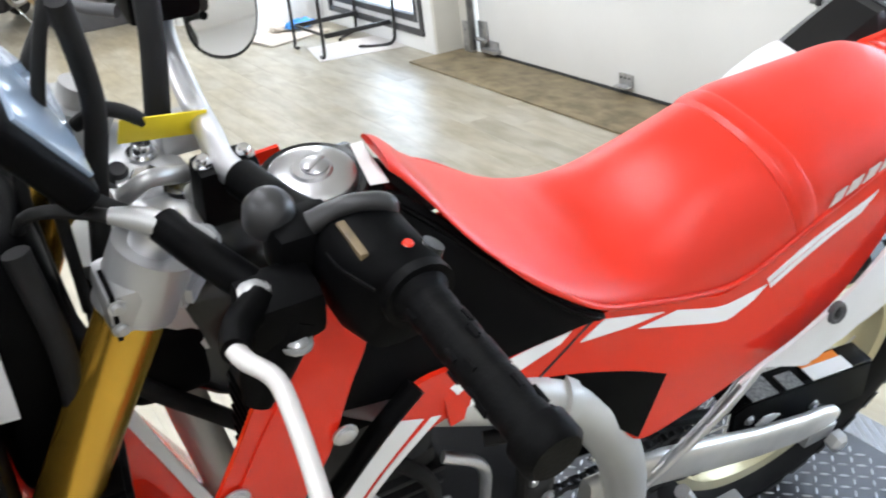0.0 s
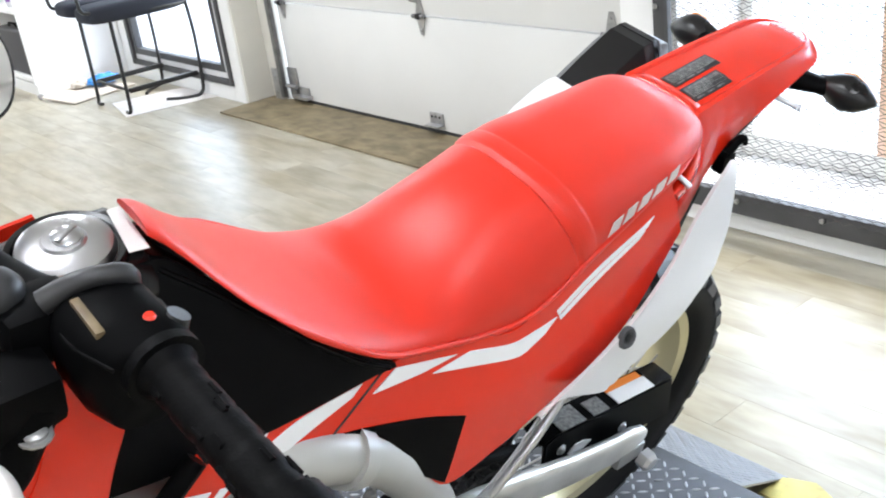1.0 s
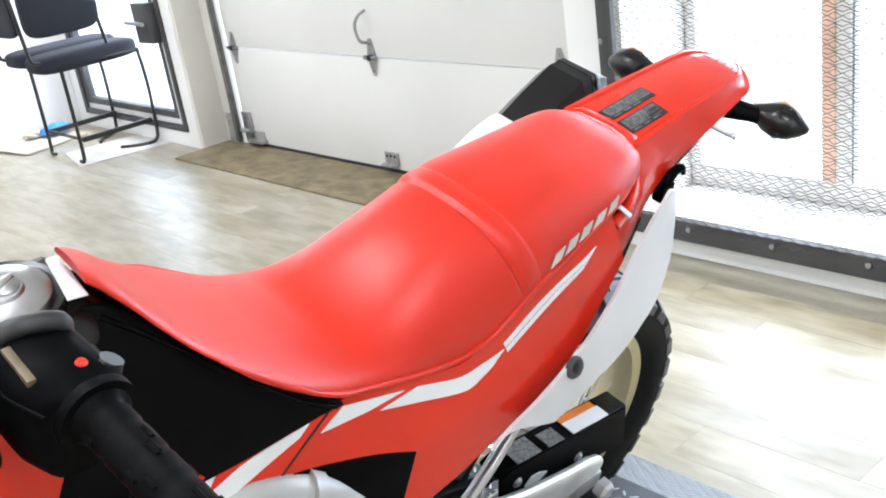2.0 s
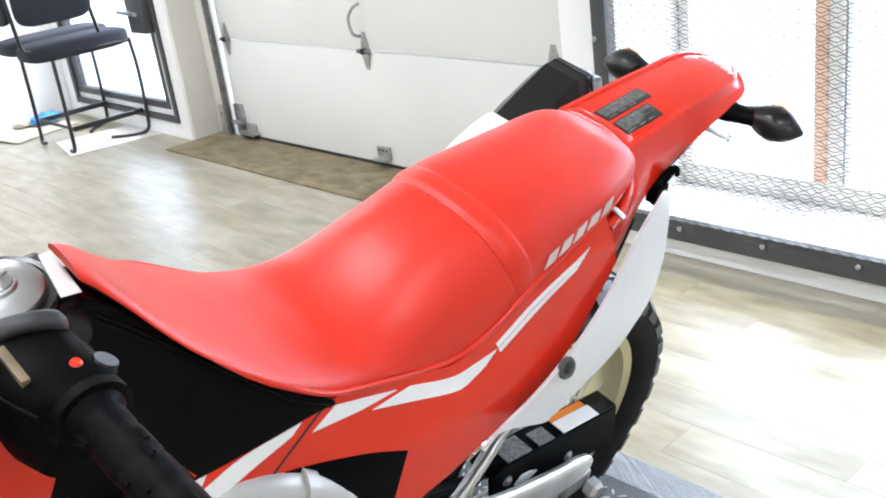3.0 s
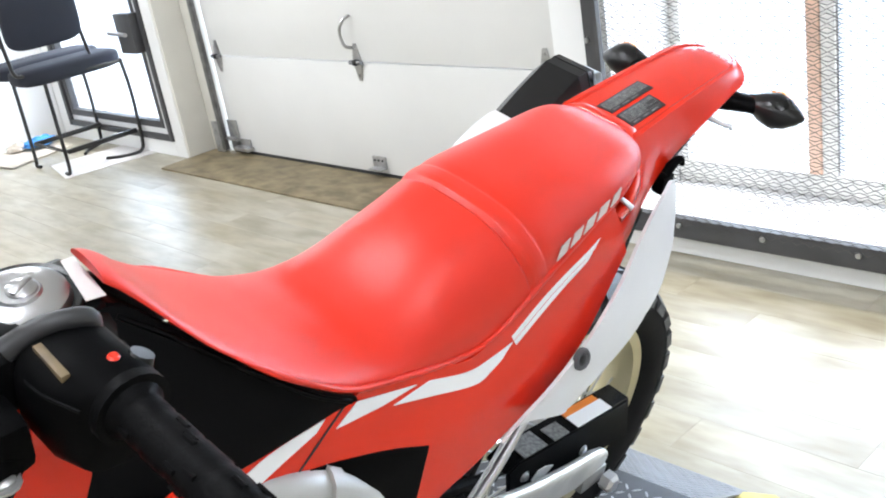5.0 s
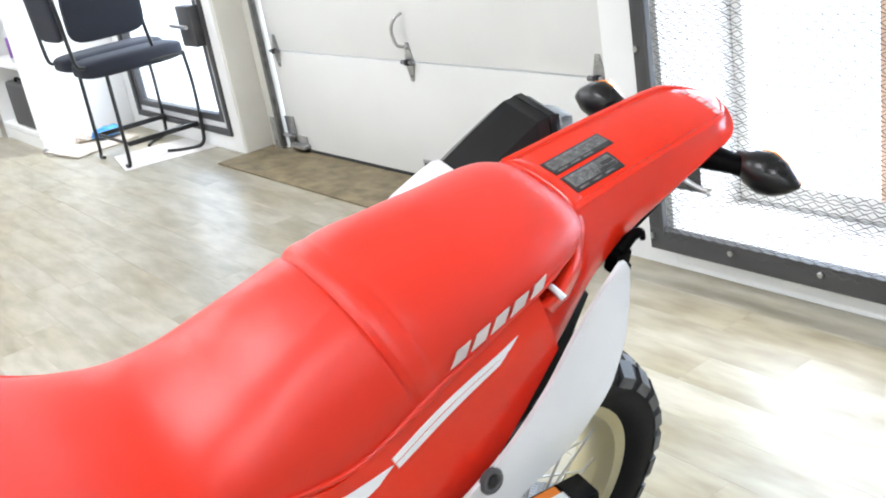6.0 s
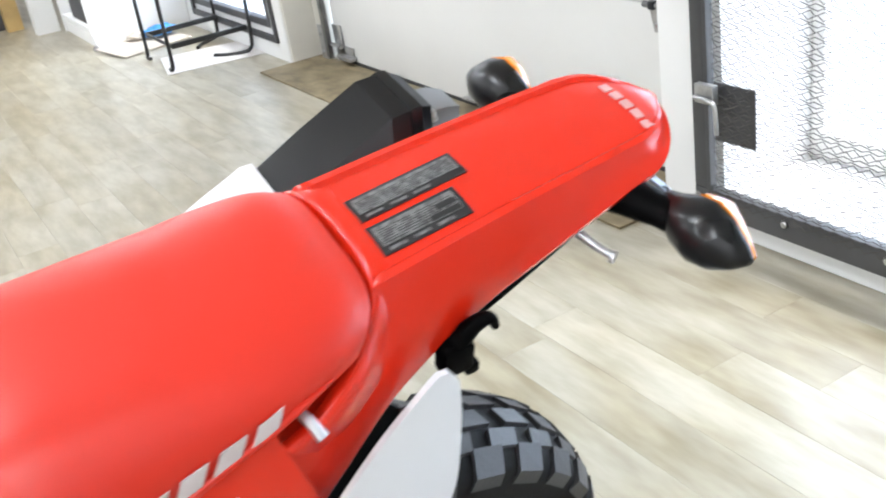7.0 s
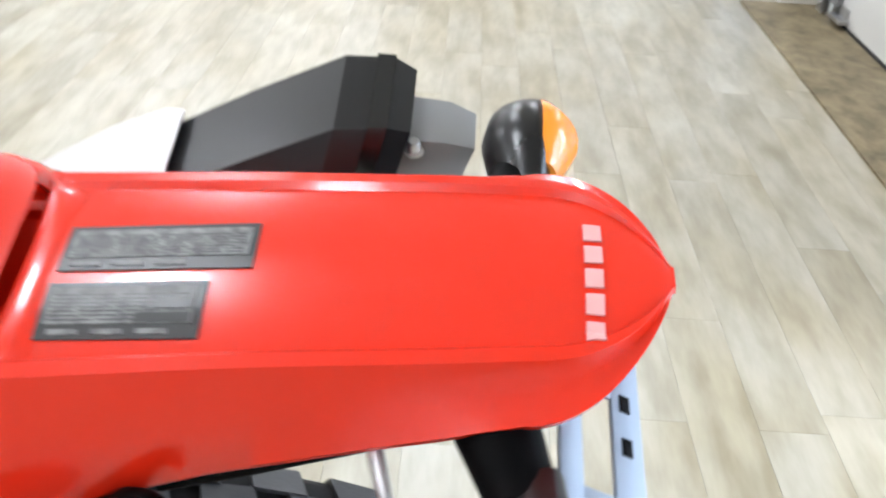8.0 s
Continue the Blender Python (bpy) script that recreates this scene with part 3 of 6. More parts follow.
def build_seat():
    """One cover: a stitched groove runs across it, raked back down the sides, with a padded roll behind."""
    us = sorted({round(0.205 + 0.738 * i / 80, 5) for i in range(81)} | {round(SEAM_X - 0.014 + 0.0013 * i, 5) for i in range(46)})
    rings = []
    for u in us:
        warp = math.exp(-((u - SEAM_X) / 0.075) ** 2)
        end = max(0.0, (u - 0.84) / 0.103) ** 1.5
        ring = []
        for j in range(49):
            a = -1 + j / 24
            x = u + 0.034 * abs(a) ** 2.2 * warp - 0.026 * abs(a) ** 3 * end
            ring.append(seat_point(x, a, seat_pad(u - SEAM_X) * (1 - abs(a) ** 12)))
        rings.append(ring)
    mid = sum(rings[-1], V()) / len(rings[-1])
    rings += [[mid + (p - mid) * q + V((dx, 0, 0)) for p in rings[-1]] for q, dx in ((0.985, 0.0022), (0.95, 0.0038))]
    me = loft(rings, closed=True, caps=True)
    seat = part("seat", me, SEAT, bike, "red vinyl seat with a stitched seam and roll across it")
    # piping along the left and right hem
    for s in (-1, 1):
        pts = [seat_point(0.29 + 0.605 * i / 24, s * 0.97) + V((0, s * 0.001, 0)) for i in range(25)]
        part("hem", tube(pts, [0.0008] + [0.0035] * 23 + [0.0008], 8, 2), SEAT, seat, "rolled hem")
    return seat


seat = build_seat()


def tail_half(x):
    return np.interp(x, (0.86, 0.97, 1.09, 1.15, 1.20, 1.220, 1.235, 1.246, 1.252), (0.068, 0.063, 0.058, 0.056, 0.053, 0.045, 0.032, 0.020, 0.010))


def tail_top(x):
    return np.interp(x, (0.86, 0.93, 0.97, 1.06, 1.16, 1.215, 1.252), (0.922, 0.929, 0.934, 0.946, 0.956, 0.960, 0.957))


def tail_skirt(x):
    return np.interp(x, (0.850, 0.90, 0.934, 0.96, 0.99, 1.035, 1.08, 1.12, 1.15, 1.19, 1.215, 1.235, 1.252), (0.789, 0.828, 0.850, 0.861, 0.871, 0.885, 0.901, 0.917, 0.928, 0.938, 0.942, 0.946, 0.952))


def tail_edge(x):
    return np.interp(x, (0.85, 0.90, 0.95, 1.0, 1.05, 1.15, 1.19, 1.21, 1.225, 1.238, 1.247, 1.252), (0.128, 0.114, 0.096, 0.083, 0.076, 0.074, 0.070, 0.061, 0.051, 0.037, 0.024, 0.013))


def groove_x(y):
    """Where the deck ends at the groove behind the seat."""
    return float(np.interp(abs(y), (0, 0.03, 0.052, 0.064, 0.074), (0.958, 0.957, 0.954, 0.950, 0.944)))


def build_tail():
    """Rear mudguard and seat cowl: flat deck, soft shoulders, flared skirts."""
    rings = []
    for i in range(81):
        x = 0.85 + (1.2519 - 0.85) * (1 - (1 - i / 80) ** 1.4)
        zt, zs = smooth_f(tail_top, x), smooth_f(tail_skirt, x)
        if x < 1.19:
            k, w, ws = 1.0, smooth_f(tail_half, x, 0.008), smooth_f(tail_edge, x, 0.008)
        else:
            k = max(0.05, 1 - ((x - 1.19) / 0.062) ** 2) ** 0.75
            w, ws = 0.0535 * k, 0.0705 * k
            zs = zt - (zt - zs) * max(k, 0.35)
        rise = 0.006 * k
        bulge = float(np.interp(x, (0.88, 1.0), (0.80, 0.5)))
        half = [(0, zt + rise), (w * 0.45, zt + rise * 0.8), (w * 0.80, zt + 0.001 * k), (w * 0.86, zt + 0.004 * k), (w * 0.97, zt + 0.003 * k), (w * 1.05, zt - 0.006 * k),
                (w * 1.05 + (ws - w * 1.05) * bulge, zt - 0.5 * (zt - zs)), (ws + 0.002 * k, zs + 0.006 * k), (ws, zs)]
        half = [(y, z - (max(0.0, min(0.022, 2 * (groove_x(y) - x))) if q < 6 else 0)) for q, (y, z) in enumerate(half)]
        inner = [(ws * 0.92, zs + 0.001), (w * 0.88, zs + 0.55 * (zt - zs)), (0, zs + 0.60 * (zt - zs))]
        right = half + inner
        left = [(-y, z) for y, z in reversed(right[:-1])][:-1]
        rings.append([V((x, TAIL_Y + y, z)) for y, z in right + left])
    tail = part("rear_mudguard", loft(rings), RED, bike, "glossy red plastic rear mudguard")
    # rolled edge along the groove behind the seat, swept forward and down the sides
    edge = ((0.953, 0.0, 0.937), (0.952, 0.030, 0.936), (0.949, 0.052, 0.933), (0.945, 0.065, 0.929), (0.939, 0.075, 0.923), (0.930, 0.085, 0.914), (0.915, 0.099, 0.905), (0.895, 0.109, 0.899), (0.875, 0.116, 0.890), (0.852, 0.120, 0.884))
    half = spline(edge, 5)
    path = [V((p[0], -p[1], p[2])) for p in reversed(half[1:])] + [V(p) for p in half]
    rings = []
    for p in path:
        side = max(0.0, min(1.0, (abs(p.y) - 0.05) / 0.035))
        back = V((1, 0, -0.95 * side)).normalized()
        out = V((0, math.copysign(side, p.y), 1 - 0.75 * side)).normalized()
        reach = 0.034 + 0.016 * side
        ring = []
        for f, h in ((0.0, -0.010), (0.0, -0.003), (0.05, 0.0005), (0.12, 0.0022), (0.22, 0.0026), (0.40, 0.0016), (0.70, -0.0012), (1.0, -0.006), (1.0, -0.012)):
            ring.append(V((p.x, TAIL_Y + p.y, p.z)) + back * reach * f + out * (h - 0.009 * side * f) + V((0, 0, 0.004 * f * (1 - side))))
        rings.append(ring)
    part("collar", loft(rings), RED, tail, "rolled red edge along the groove behind the seat")
    return tail


tail = build_tail()


def deck_z(x, y):
    w, zt = smooth_f(tail_half, x, 0.008), smooth_f(tail_top, x)
    return zt + float(np.interp(abs(y - TAIL_Y) / w, (0, 0.45, 0.80, 0.86, 0.97, 1.05), (0.006, 0.0048, 0.001, 0.004, 0.003, -0.006)))


def deck_patch(x0, x1, y0, y1, lift, skew=0.0, nx=8, ny=4):
    verts, faces = [], []
    for top in (0, 1):
        for i in range(nx + 1):
            for j in range(ny + 1):
                x, y = x0 + (x1 - x0) * i / nx + skew * j / ny, y0 + (y1 - y0) * j / ny
                verts.append((x, y, deck_z(x, y) + lift - 0.0012 * (1 - top)))
    k, w = (nx + 1) * (ny + 1), ny + 1
    for i in range(nx):
        for j in range(ny):
            o = i * w + j
            faces += [(k + o, k + o + w, k + o + w + 1, k + o + 1), (o, o + 1, o + w + 1, o + w)]
    for i in range(nx):
        for o in (i * w, i * w + ny):
            faces.append((o, o + w, k + o + w, k + o))
    for j in range(ny):
        for o in (j, nx * w + j):
            faces.append((o, o + 1, k + o + 1, k + o))
    return mesh_of("patch", verts, faces, False)


def labels():
    """Two printed caution labels with unreadable bars."""
    rnd = random.Random(4)
    for x0, x1, y0, y1 in ((0.972, 1.063, -0.006, 0.021), (0.971, 1.045, -0.042, -0.013)):
        lab = part("warning_label", deck_patch(x0, x1, y0, y1, 0.0012), TAGBLACK, tail, "black and grey printed caution label")
        xf = x1 - (0.003 if y0 > -0.02 else 0.004)
        part("print_field", deck_patch(x0 + 0.003, xf, y0 + 0.007, y1 - 0.003, 0.0018), TAGGREY, lab, "grey print field")
        for k in range(7):
            y = y0 + 0.0085 + k * (y1 - y0 - 0.014) / 7
            a = x0 + 0.005
            while a < xf - 0.006:
                b = min(xf - 0.003, a + rnd.uniform(0.006, 0.022))
                part("print_bar", deck_patch(a, b, y, y + 0.0007, 0.00185, nx=2, ny=1), TAGBLACK, lab)
                a = b + 0.0025
        if y0 < -0.02:
            part("print_block", deck_patch(x1 - 0.030, x1 - 0.005, y0 + 0.0075, y0 + 0.012, 0.0020, nx=4, ny=1), TAGBLACK, lab)
            part("print_block", deck_patch(x1 - 0.022, x1 - 0.005, y0 + 0.014, y0 + 0.019, 0.0020, nx=4, ny=1), TAGBLACK, lab)
        for k in range(3):
            part("print_bar", deck_patch(x0 + 0.006 + 0.02 * k, x0 + 0.020 + 0.02 * k, y0 + 0.002, y0 + 0.0045, 0.0018, nx=2, ny=1), TAGGREY, lab)


labels()


def blocks_on_tail():
    """Maker's mark on the tail as plain light shapes."""
    for k in range(5):
        y = -0.036 + k * 0.0132
        part("mark_block", deck_patch(1.2105, 1.2185, y - 0.0048, y + 0.0048, 0.0010, nx=2, ny=2), MARK_SOFT, tail, "small light block of the maker's mark")


blocks_on_tail()


# ---- side covers ----
def flank(s):
    """Side surface of the bodywork at the left (-1) or right (1)."""
    def f(x, z):
        return s * float(np.interp(z, (0.55, 0.66, 0.74, 0.79, 0.86, 0.90), (0.168, 0.165, 0.155, 0.140, 0.127, 0.113))) - (0.042 if s > 0 else 0)
    return f


def build_side(s):
    f = flank(s)

    def panel_y(x, z):
        # bows out below and curls in towards the rear edge
        x0, x1 = np.interp(z, (0.691, 0.706, 0.720, 0.740, 0.767, 0.800, 0.839, 0.882), (0.604, 0.637, 0.680, 0.725, 0.776, 0.828, 0.872, 0.915)), np.interp(z, (0.643, 0.656, 0.685, 0.715, 0.754, 0.791, 0.833), (0.767, 0.843, 0.901, 0.949, 0.986, 1.019, 1.025))
        f = max(0.0, min(1.0, (x - x0) / max(0.02, x1 - x0)))
        return s * (float(np.interp(z, (0.55, 0.66, 0.74, 0.887, 0.92), (0.186, 0.186, 0.176, 0.129, 0.115))) - 0.028 * f * f) - (0.055 if s > 0 else 0)
    red = part("side_cover", shell([(0.220, 0.844), (0.281, 0.848), (0.345, 0.849), (0.402, 0.850), (0.457, 0.849), (0.528, 0.825), (0.577, 0.810), (0.619, 0.819), (0.655, 0.833), (0.686, 0.855), (0.750, 0.874), (0.802, 0.894), (0.846, 0.904)], [(0.229, 0.787), (0.299, 0.796), (0.363, 0.763), (0.434, 0.697), (0.478, 0.645), (0.547, 0.653), (0.619, 0.672), (0.727, 0.708), (0.820, 0.774), (0.871, 0.826)], f, 56, 14, 0.006), RED, bike, "red plastic side cover with white stripes")
    part("panel_joint", shell([(0.399, 0.850), (0.345, 0.812), (0.300, 0.780)], [(0.4005, 0.8482), (0.3465, 0.8102), (0.3015, 0.7782)], f, 12, 1, 0.0008, 0.0009), SEAL, red, "thin dark joint between panels")
    part("stripe", shell([(0.259, 0.830), (0.304, 0.842), (0.371, 0.845)], [(0.250, 0.803), (0.305, 0.821), (0.358, 0.835)], f, 10, 2, 0.001, 0.0012), DECAL, red, "white stripe")
    part("stripe", shell([(0.226, 0.841), (0.264, 0.846)], [(0.237, 0.824), (0.255, 0.833)], f, 10, 2, 0.001, 0.0012), DECAL, red, "white stripe")
    part("stripe", shell([(0.413, 0.843), (0.494, 0.820)], [(0.383, 0.826), (0.445, 0.820)], f, 10, 2, 0.001, 0.0012), DECAL, red, "white stripe")
    part("stripe", shell([(0.513, 0.815), (0.575, 0.795), (0.615, 0.795), (0.648, 0.798)], [(0.460, 0.812), (0.574, 0.776), (0.606, 0.778), (0.629, 0.785)], f, 16, 3, 0.001, 0.0012), DECAL, red, "white stripe")
    part("stripe", shell([(0.647, 0.806), (0.717, 0.8375), (0.814, 0.868)], [(0.650, 0.7995), (0.720, 0.831), (0.801, 0.858)], f, 14, 1, 0.001, 0.0012), DECAL, red, "white stripe")
    part("stripe", shell([(0.651, 0.7975), (0.721, 0.829), (0.798, 0.8555)], [(0.654, 0.7915), (0.724, 0.823), (0.787, 0.8465)], f, 14, 1, 0.001, 0.0012), DECAL, red, "white stripe")
    part("knee_pad", shell([(0.303, 0.802), (0.340, 0.798), (0.394, 0.782), (0.452, 0.761), (0.501, 0.738)], [(0.303, 0.796), (0.362, 0.763), (0.403, 0.725), (0.442, 0.683), (0.473, 0.653)], f, 24, 6, 0.004, 0.0015), BLACK, red, "matt black textured panel")
    white = part("number_panel", shell([(0.604, 0.691), (0.637, 0.706), (0.680, 0.720), (0.725, 0.740), (0.776, 0.762), (0.834, 0.798), (0.884, 0.842), (0.925, 0.872), (0.962, 0.889), (0.977, 0.887)], [(0.607, 0.688), (0.643, 0.700), (0.767, 0.643), (0.843, 0.656), (0.901, 0.680), (0.938, 0.712), (0.960, 0.752), (0.976, 0.795), (0.985, 0.845), (0.986, 0.874)], panel_y, 44, 10, 0.005), WHITE, bike, "white plastic side panel")
    # Disc on the surface; the hole's shade is its dark colour.
    rec = part("recess", lathe([(0.0, 0.001), (0.009, 0.001), (0.010, 0.0025), (0.013, 0.0025), (0.015, 0.0), (0.015, -0.004), (0, -0.004)], 24, "y"), CASE, white, "dark disc standing in for a shaded bolt recess", m=pose(0.748, panel_y(0.748, 0.740) + s * 0.0015, 0.740, -s * 17, 0, 180 if s < 0 else 0))
    part("mount_bolt", bolt_mesh(0.006, 0.0015), ENGINE, rec, m=pose(0, 0.001, 0, 0, 0, 0))
    return red


build_side(-1)
build_side(1)


def black_cover(s):
    """Matt black tank side cover under the seat's nose."""
    def f(x, z):
        w = np.interp(z, (0.83, 0.86, 0.895, 0.955, 1.01, 1.045), (0.132, 0.125, 0.108, 0.078, 0.044, 0.034)) - (0.03 if s > 0 else 0)
        return s * (w - 0.012 * max(0, 0.22 - x) / 0.2)
    cover = part("tank_cover", shell([(0.058, 0.985), (0.147, 1.000), (0.205, 1.018), (0.243, 0.992), (0.301, 0.938), (0.365, 0.882), (0.412, 0.850)],
                                     [(0.062, 0.861), (0.154, 0.850), (0.225, 0.847), (0.287, 0.845), (0.338, 0.846), (0.388, 0.847), (0.413, 0.845)], f, 30, 10, 0.006, 0.003), COVER, bike, "satin black plastic tank cover")
    part("edge_rib", tube([(x, f(x, z) + s * 0.003, z) for x, z in ((0.210, 1.008), (0.248, 0.978), (0.300, 0.930), (0.362, 0.876), (0.405, 0.848))], 0.0030, 8), COVER, cover, "raised satin rib along the edge")
    return cover


black_cover(-1)
black_cover(1)


CAPM = material("satin_metal_cap", (0.46, 0.46, 0.465), 0.30, metal=1.0, var=0.06)


def tank():
    rings = []
    for x, zt, w, zl in ((0.00, 0.985, 0.05, 0.86), (0.03, 1.002, 0.066, 0.84), (0.08, 1.012, 0.080, 0.82), (0.15, 1.018, 0.078, 0.81), (0.205, 1.026, 0.062, 0.81), (0.24, 0.975, 0.055, 0.82), (0.30, 0.90, 0.06, 0.82)):
        ring = []
        for j in range(24):
            a = 2 * math.pi * j / 24
            c, s_ = math.cos(a), math.sin(a)
            n = 2 / 3.6
            ring.append(V((x, w * math.copysign(abs(c) ** n, c), (zt + zl) / 2 + (zt - zl) / 2 * math.copysign(abs(s_) ** n, s_))))
        rings.append(ring)
    t = part("fuel_tank", loft(rings), GLOSS, bike, "black fuel tank")
    cap = part("fuel_cap", lathe([(0, 0.015), (0.017, 0.0145), (0.019, 0.012), (0.033, 0.011), (0.039, 0.008), (0.041, 0.002), (0.041, -0.01), (0, -0.01)], 40), CAPM, t, "polished metal fuel cap", m=pose(0.153, 0, 1.020, 0, -3, 0))
    part("ring", lathe([(0.043, -0.004), (0.044, 0.003), (0.049, 0.004), (0.052, 0.0), (0.052, -0.008), (0.043, -0.008)], 40), GLOSS, cap, "glossy black filler ring")
    part("key_cover", joined(lathe([(0, 0.0185), (0.010, 0.018), (0.013, 0.016), (0.013, 0.012), (0, 0.012)], 20), box((-0.012, -0.003, 0.014), (0.012, 0.003, 0.0195), 0.002)), CAPM, cap, "keyhole cover", m=pose(0.003, 0, 0, 0, 0, 30))
    part("tank_label", prism([(0.201, 0.025), (0.213, 0.025), (0.208, -0.040), (0.191, -0.037)], 1.0262, 1.0274, 0.0003, "z"), PAPER, t, "white paper label behind the cap")


tank()


def shroud(s):
    def f(x, z):
        return s * np.interp(z, (0.80, 0.90, 1.0, 1.06), (0.185, 0.195, 0.190, 0.165))
    sh = part("radiator_shroud", shell([(-0.053, 0.832), (-0.020, 0.901), (0.008, 0.963), (0.042, 1.040), (0.085, 1.082), (0.139, 1.090)],
                                       [(0.035, 0.784), (0.054, 0.851), (0.077, 0.908), (0.101, 0.986), (0.126, 1.033), (0.146, 1.062)], f, 26, 8, 0.005), RED, bike, "glossy red radiator shroud", m=pose(0.03, -0.04, -0.118) if s > 0 else None)
    part("crease", shell([(-0.018, 0.867), (0.020, 0.954), (0.067, 1.038)], [(-0.014, 0.865), (0.026, 0.949), (0.075, 1.031)], f, 10, 1, 0.003, 0.002), RED, sh)
    for x, z in ((0.088, 0.925), (-0.005, 0.90)):
        part("bolt", bolt_mesh(0.008, 0.004), SILVER, sh, m=pose(x, s * 0.199, z, 0, 0, 180 if s < 0 else 0))

    def g(x, z):
        return s * np.interp(x, (0.05, 0.15, 0.30), (0.150, 0.140, 0.126))
    arm = part("lower_shroud", shell([(0.053, 0.696), (0.108, 0.769), (0.156, 0.838), (0.195, 0.866), (0.247, 0.859)],
                                     [(0.112, 0.671), (0.146, 0.735), (0.195, 0.781), (0.246, 0.796), (0.281, 0.811)], g, 20, 5, 0.006), RED, bike, "red lower shroud with white stripes")
    part("stripe", shell([(0.084, 0.712), (0.128, 0.775), (0.172, 0.826)], [(0.107, 0.703), (0.150, 0.759), (0.199, 0.811)], g, 10, 2, 0.001, 0.0012), DECAL, arm, "white stripe")
    part("stripe", shell([(0.119, 0.707), (0.156, 0.757), (0.209, 0.807)], [(0.125, 0.705), (0.166, 0.753), (0.220, 0.802)], g, 10, 1, 0.001, 0.0012), DECAL, arm, "white stripe")
    part("edge_guard", tube([(0.037, s * 0.150, 0.702), (0.097, s * 0.150, 0.775), (0.146, s * 0.148, 0.840), (0.185, s * 0.142, 0.873)], 0.010, 8), BLACK, arm, "black rubber edge")


shroud(-1)
shroud(1)

# ---- frame, engine, swing arm ----
frame_ob = part("main_frame", joined(
    tube([(-0.000, -0.03, 0.964), (0.102, -0.055, 0.850), (0.200, -0.085, 0.790), (0.295, -0.130, 0.785), (0.378, -0.138, 0.739), (0.449, -0.135, 0.647), (0.509, -0.130, 0.520), (0.542, -0.125, 0.347), (0.533, -0.11, 0.195)], [0.026, 0.028, 0.029, 0.030, 0.031, 0.031, 0.030, 0.028, 0.026], 14),
    tube([(-0.000, 0.03, 0.958), (0.102, 0.09, 0.864), (0.205, 0.125, 0.799), (0.298, 0.138, 0.764), (0.372, 0.138, 0.719), (0.439, 0.135, 0.633), (0.494, 0.130, 0.516), (0.522, 0.125, 0.357), (0.511, 0.11, 0.218)], [0.026, 0.028, 0.029, 0.030, 0.031, 0.031, 0.030, 0.028, 0.026], 14),
    tube([(-0.01, 0, 0.93), (0.02, 0, 0.75), (0.06, 0, 0.55), (0.12, 0, 0.36)], 0.022),
    tube([(0.12, 0, 0.36), (0.14, -0.06, 0.30), (0.30, -0.09, 0.27), (0.46, -0.10, 0.34)], 0.016), tube([(0.12, 0, 0.36), (0.14, 0.06, 0.30), (0.30, 0.09, 0.27), (0.46, 0.10, 0.34)], 0.016)), GREY, bike, "silver-grey painted steel frame")
part("head_tube", tube([(0.035, 0, 0.90), (-0.035, 0, 1.03)], 0.032, 16, 1), GREY, frame_ob)
part("weld_collar", tube([(0.345, -0.138, 0.763), (0.361, -0.138, 0.751)], 0.036, 16, 1), GREY, frame_ob)
for s in (-1, 1):
    part("subframe_rail", tube([(0.43, s * 0.085, 0.70), (0.60, s * 0.085, 0.735), (0.76, s * 0.075, 0.785), (0.87, s * 0.06, 0.82)], 0.012), BLACK, frame_ob, "black subframe rail")
    part("subframe_stay", tube([(0.554, s * 0.12, 0.416), (0.596, s * 0.132, 0.488), (0.668, s * 0.132, 0.561), (0.745, s * 0.118, 0.622), (0.835, s * 0.10, 0.719)], [0.006, 0.007, 0.008, 0.007, 0.006], 10), SILVER, frame_ob, "bright subframe stay")
    part("subframe_stay", tube([(0.572, s * 0.125, 0.470), (0.637, s * 0.125, 0.520), (0.700, s * 0.118, 0.575), (0.770, s * 0.105, 0.640)], [0.005, 0.006, 0.006, 0.005], 10), SILVER, frame_ob, "bright subframe stay")
for k in range(6):
    part("bolt", bolt_mesh(0.008, 0.005), CHROME, frame_ob, m=pose(0.463 + 0.009 * k - 0.002 * k * k, -0.126, 0.70 - 0.025 * k, 0, 0, 180))


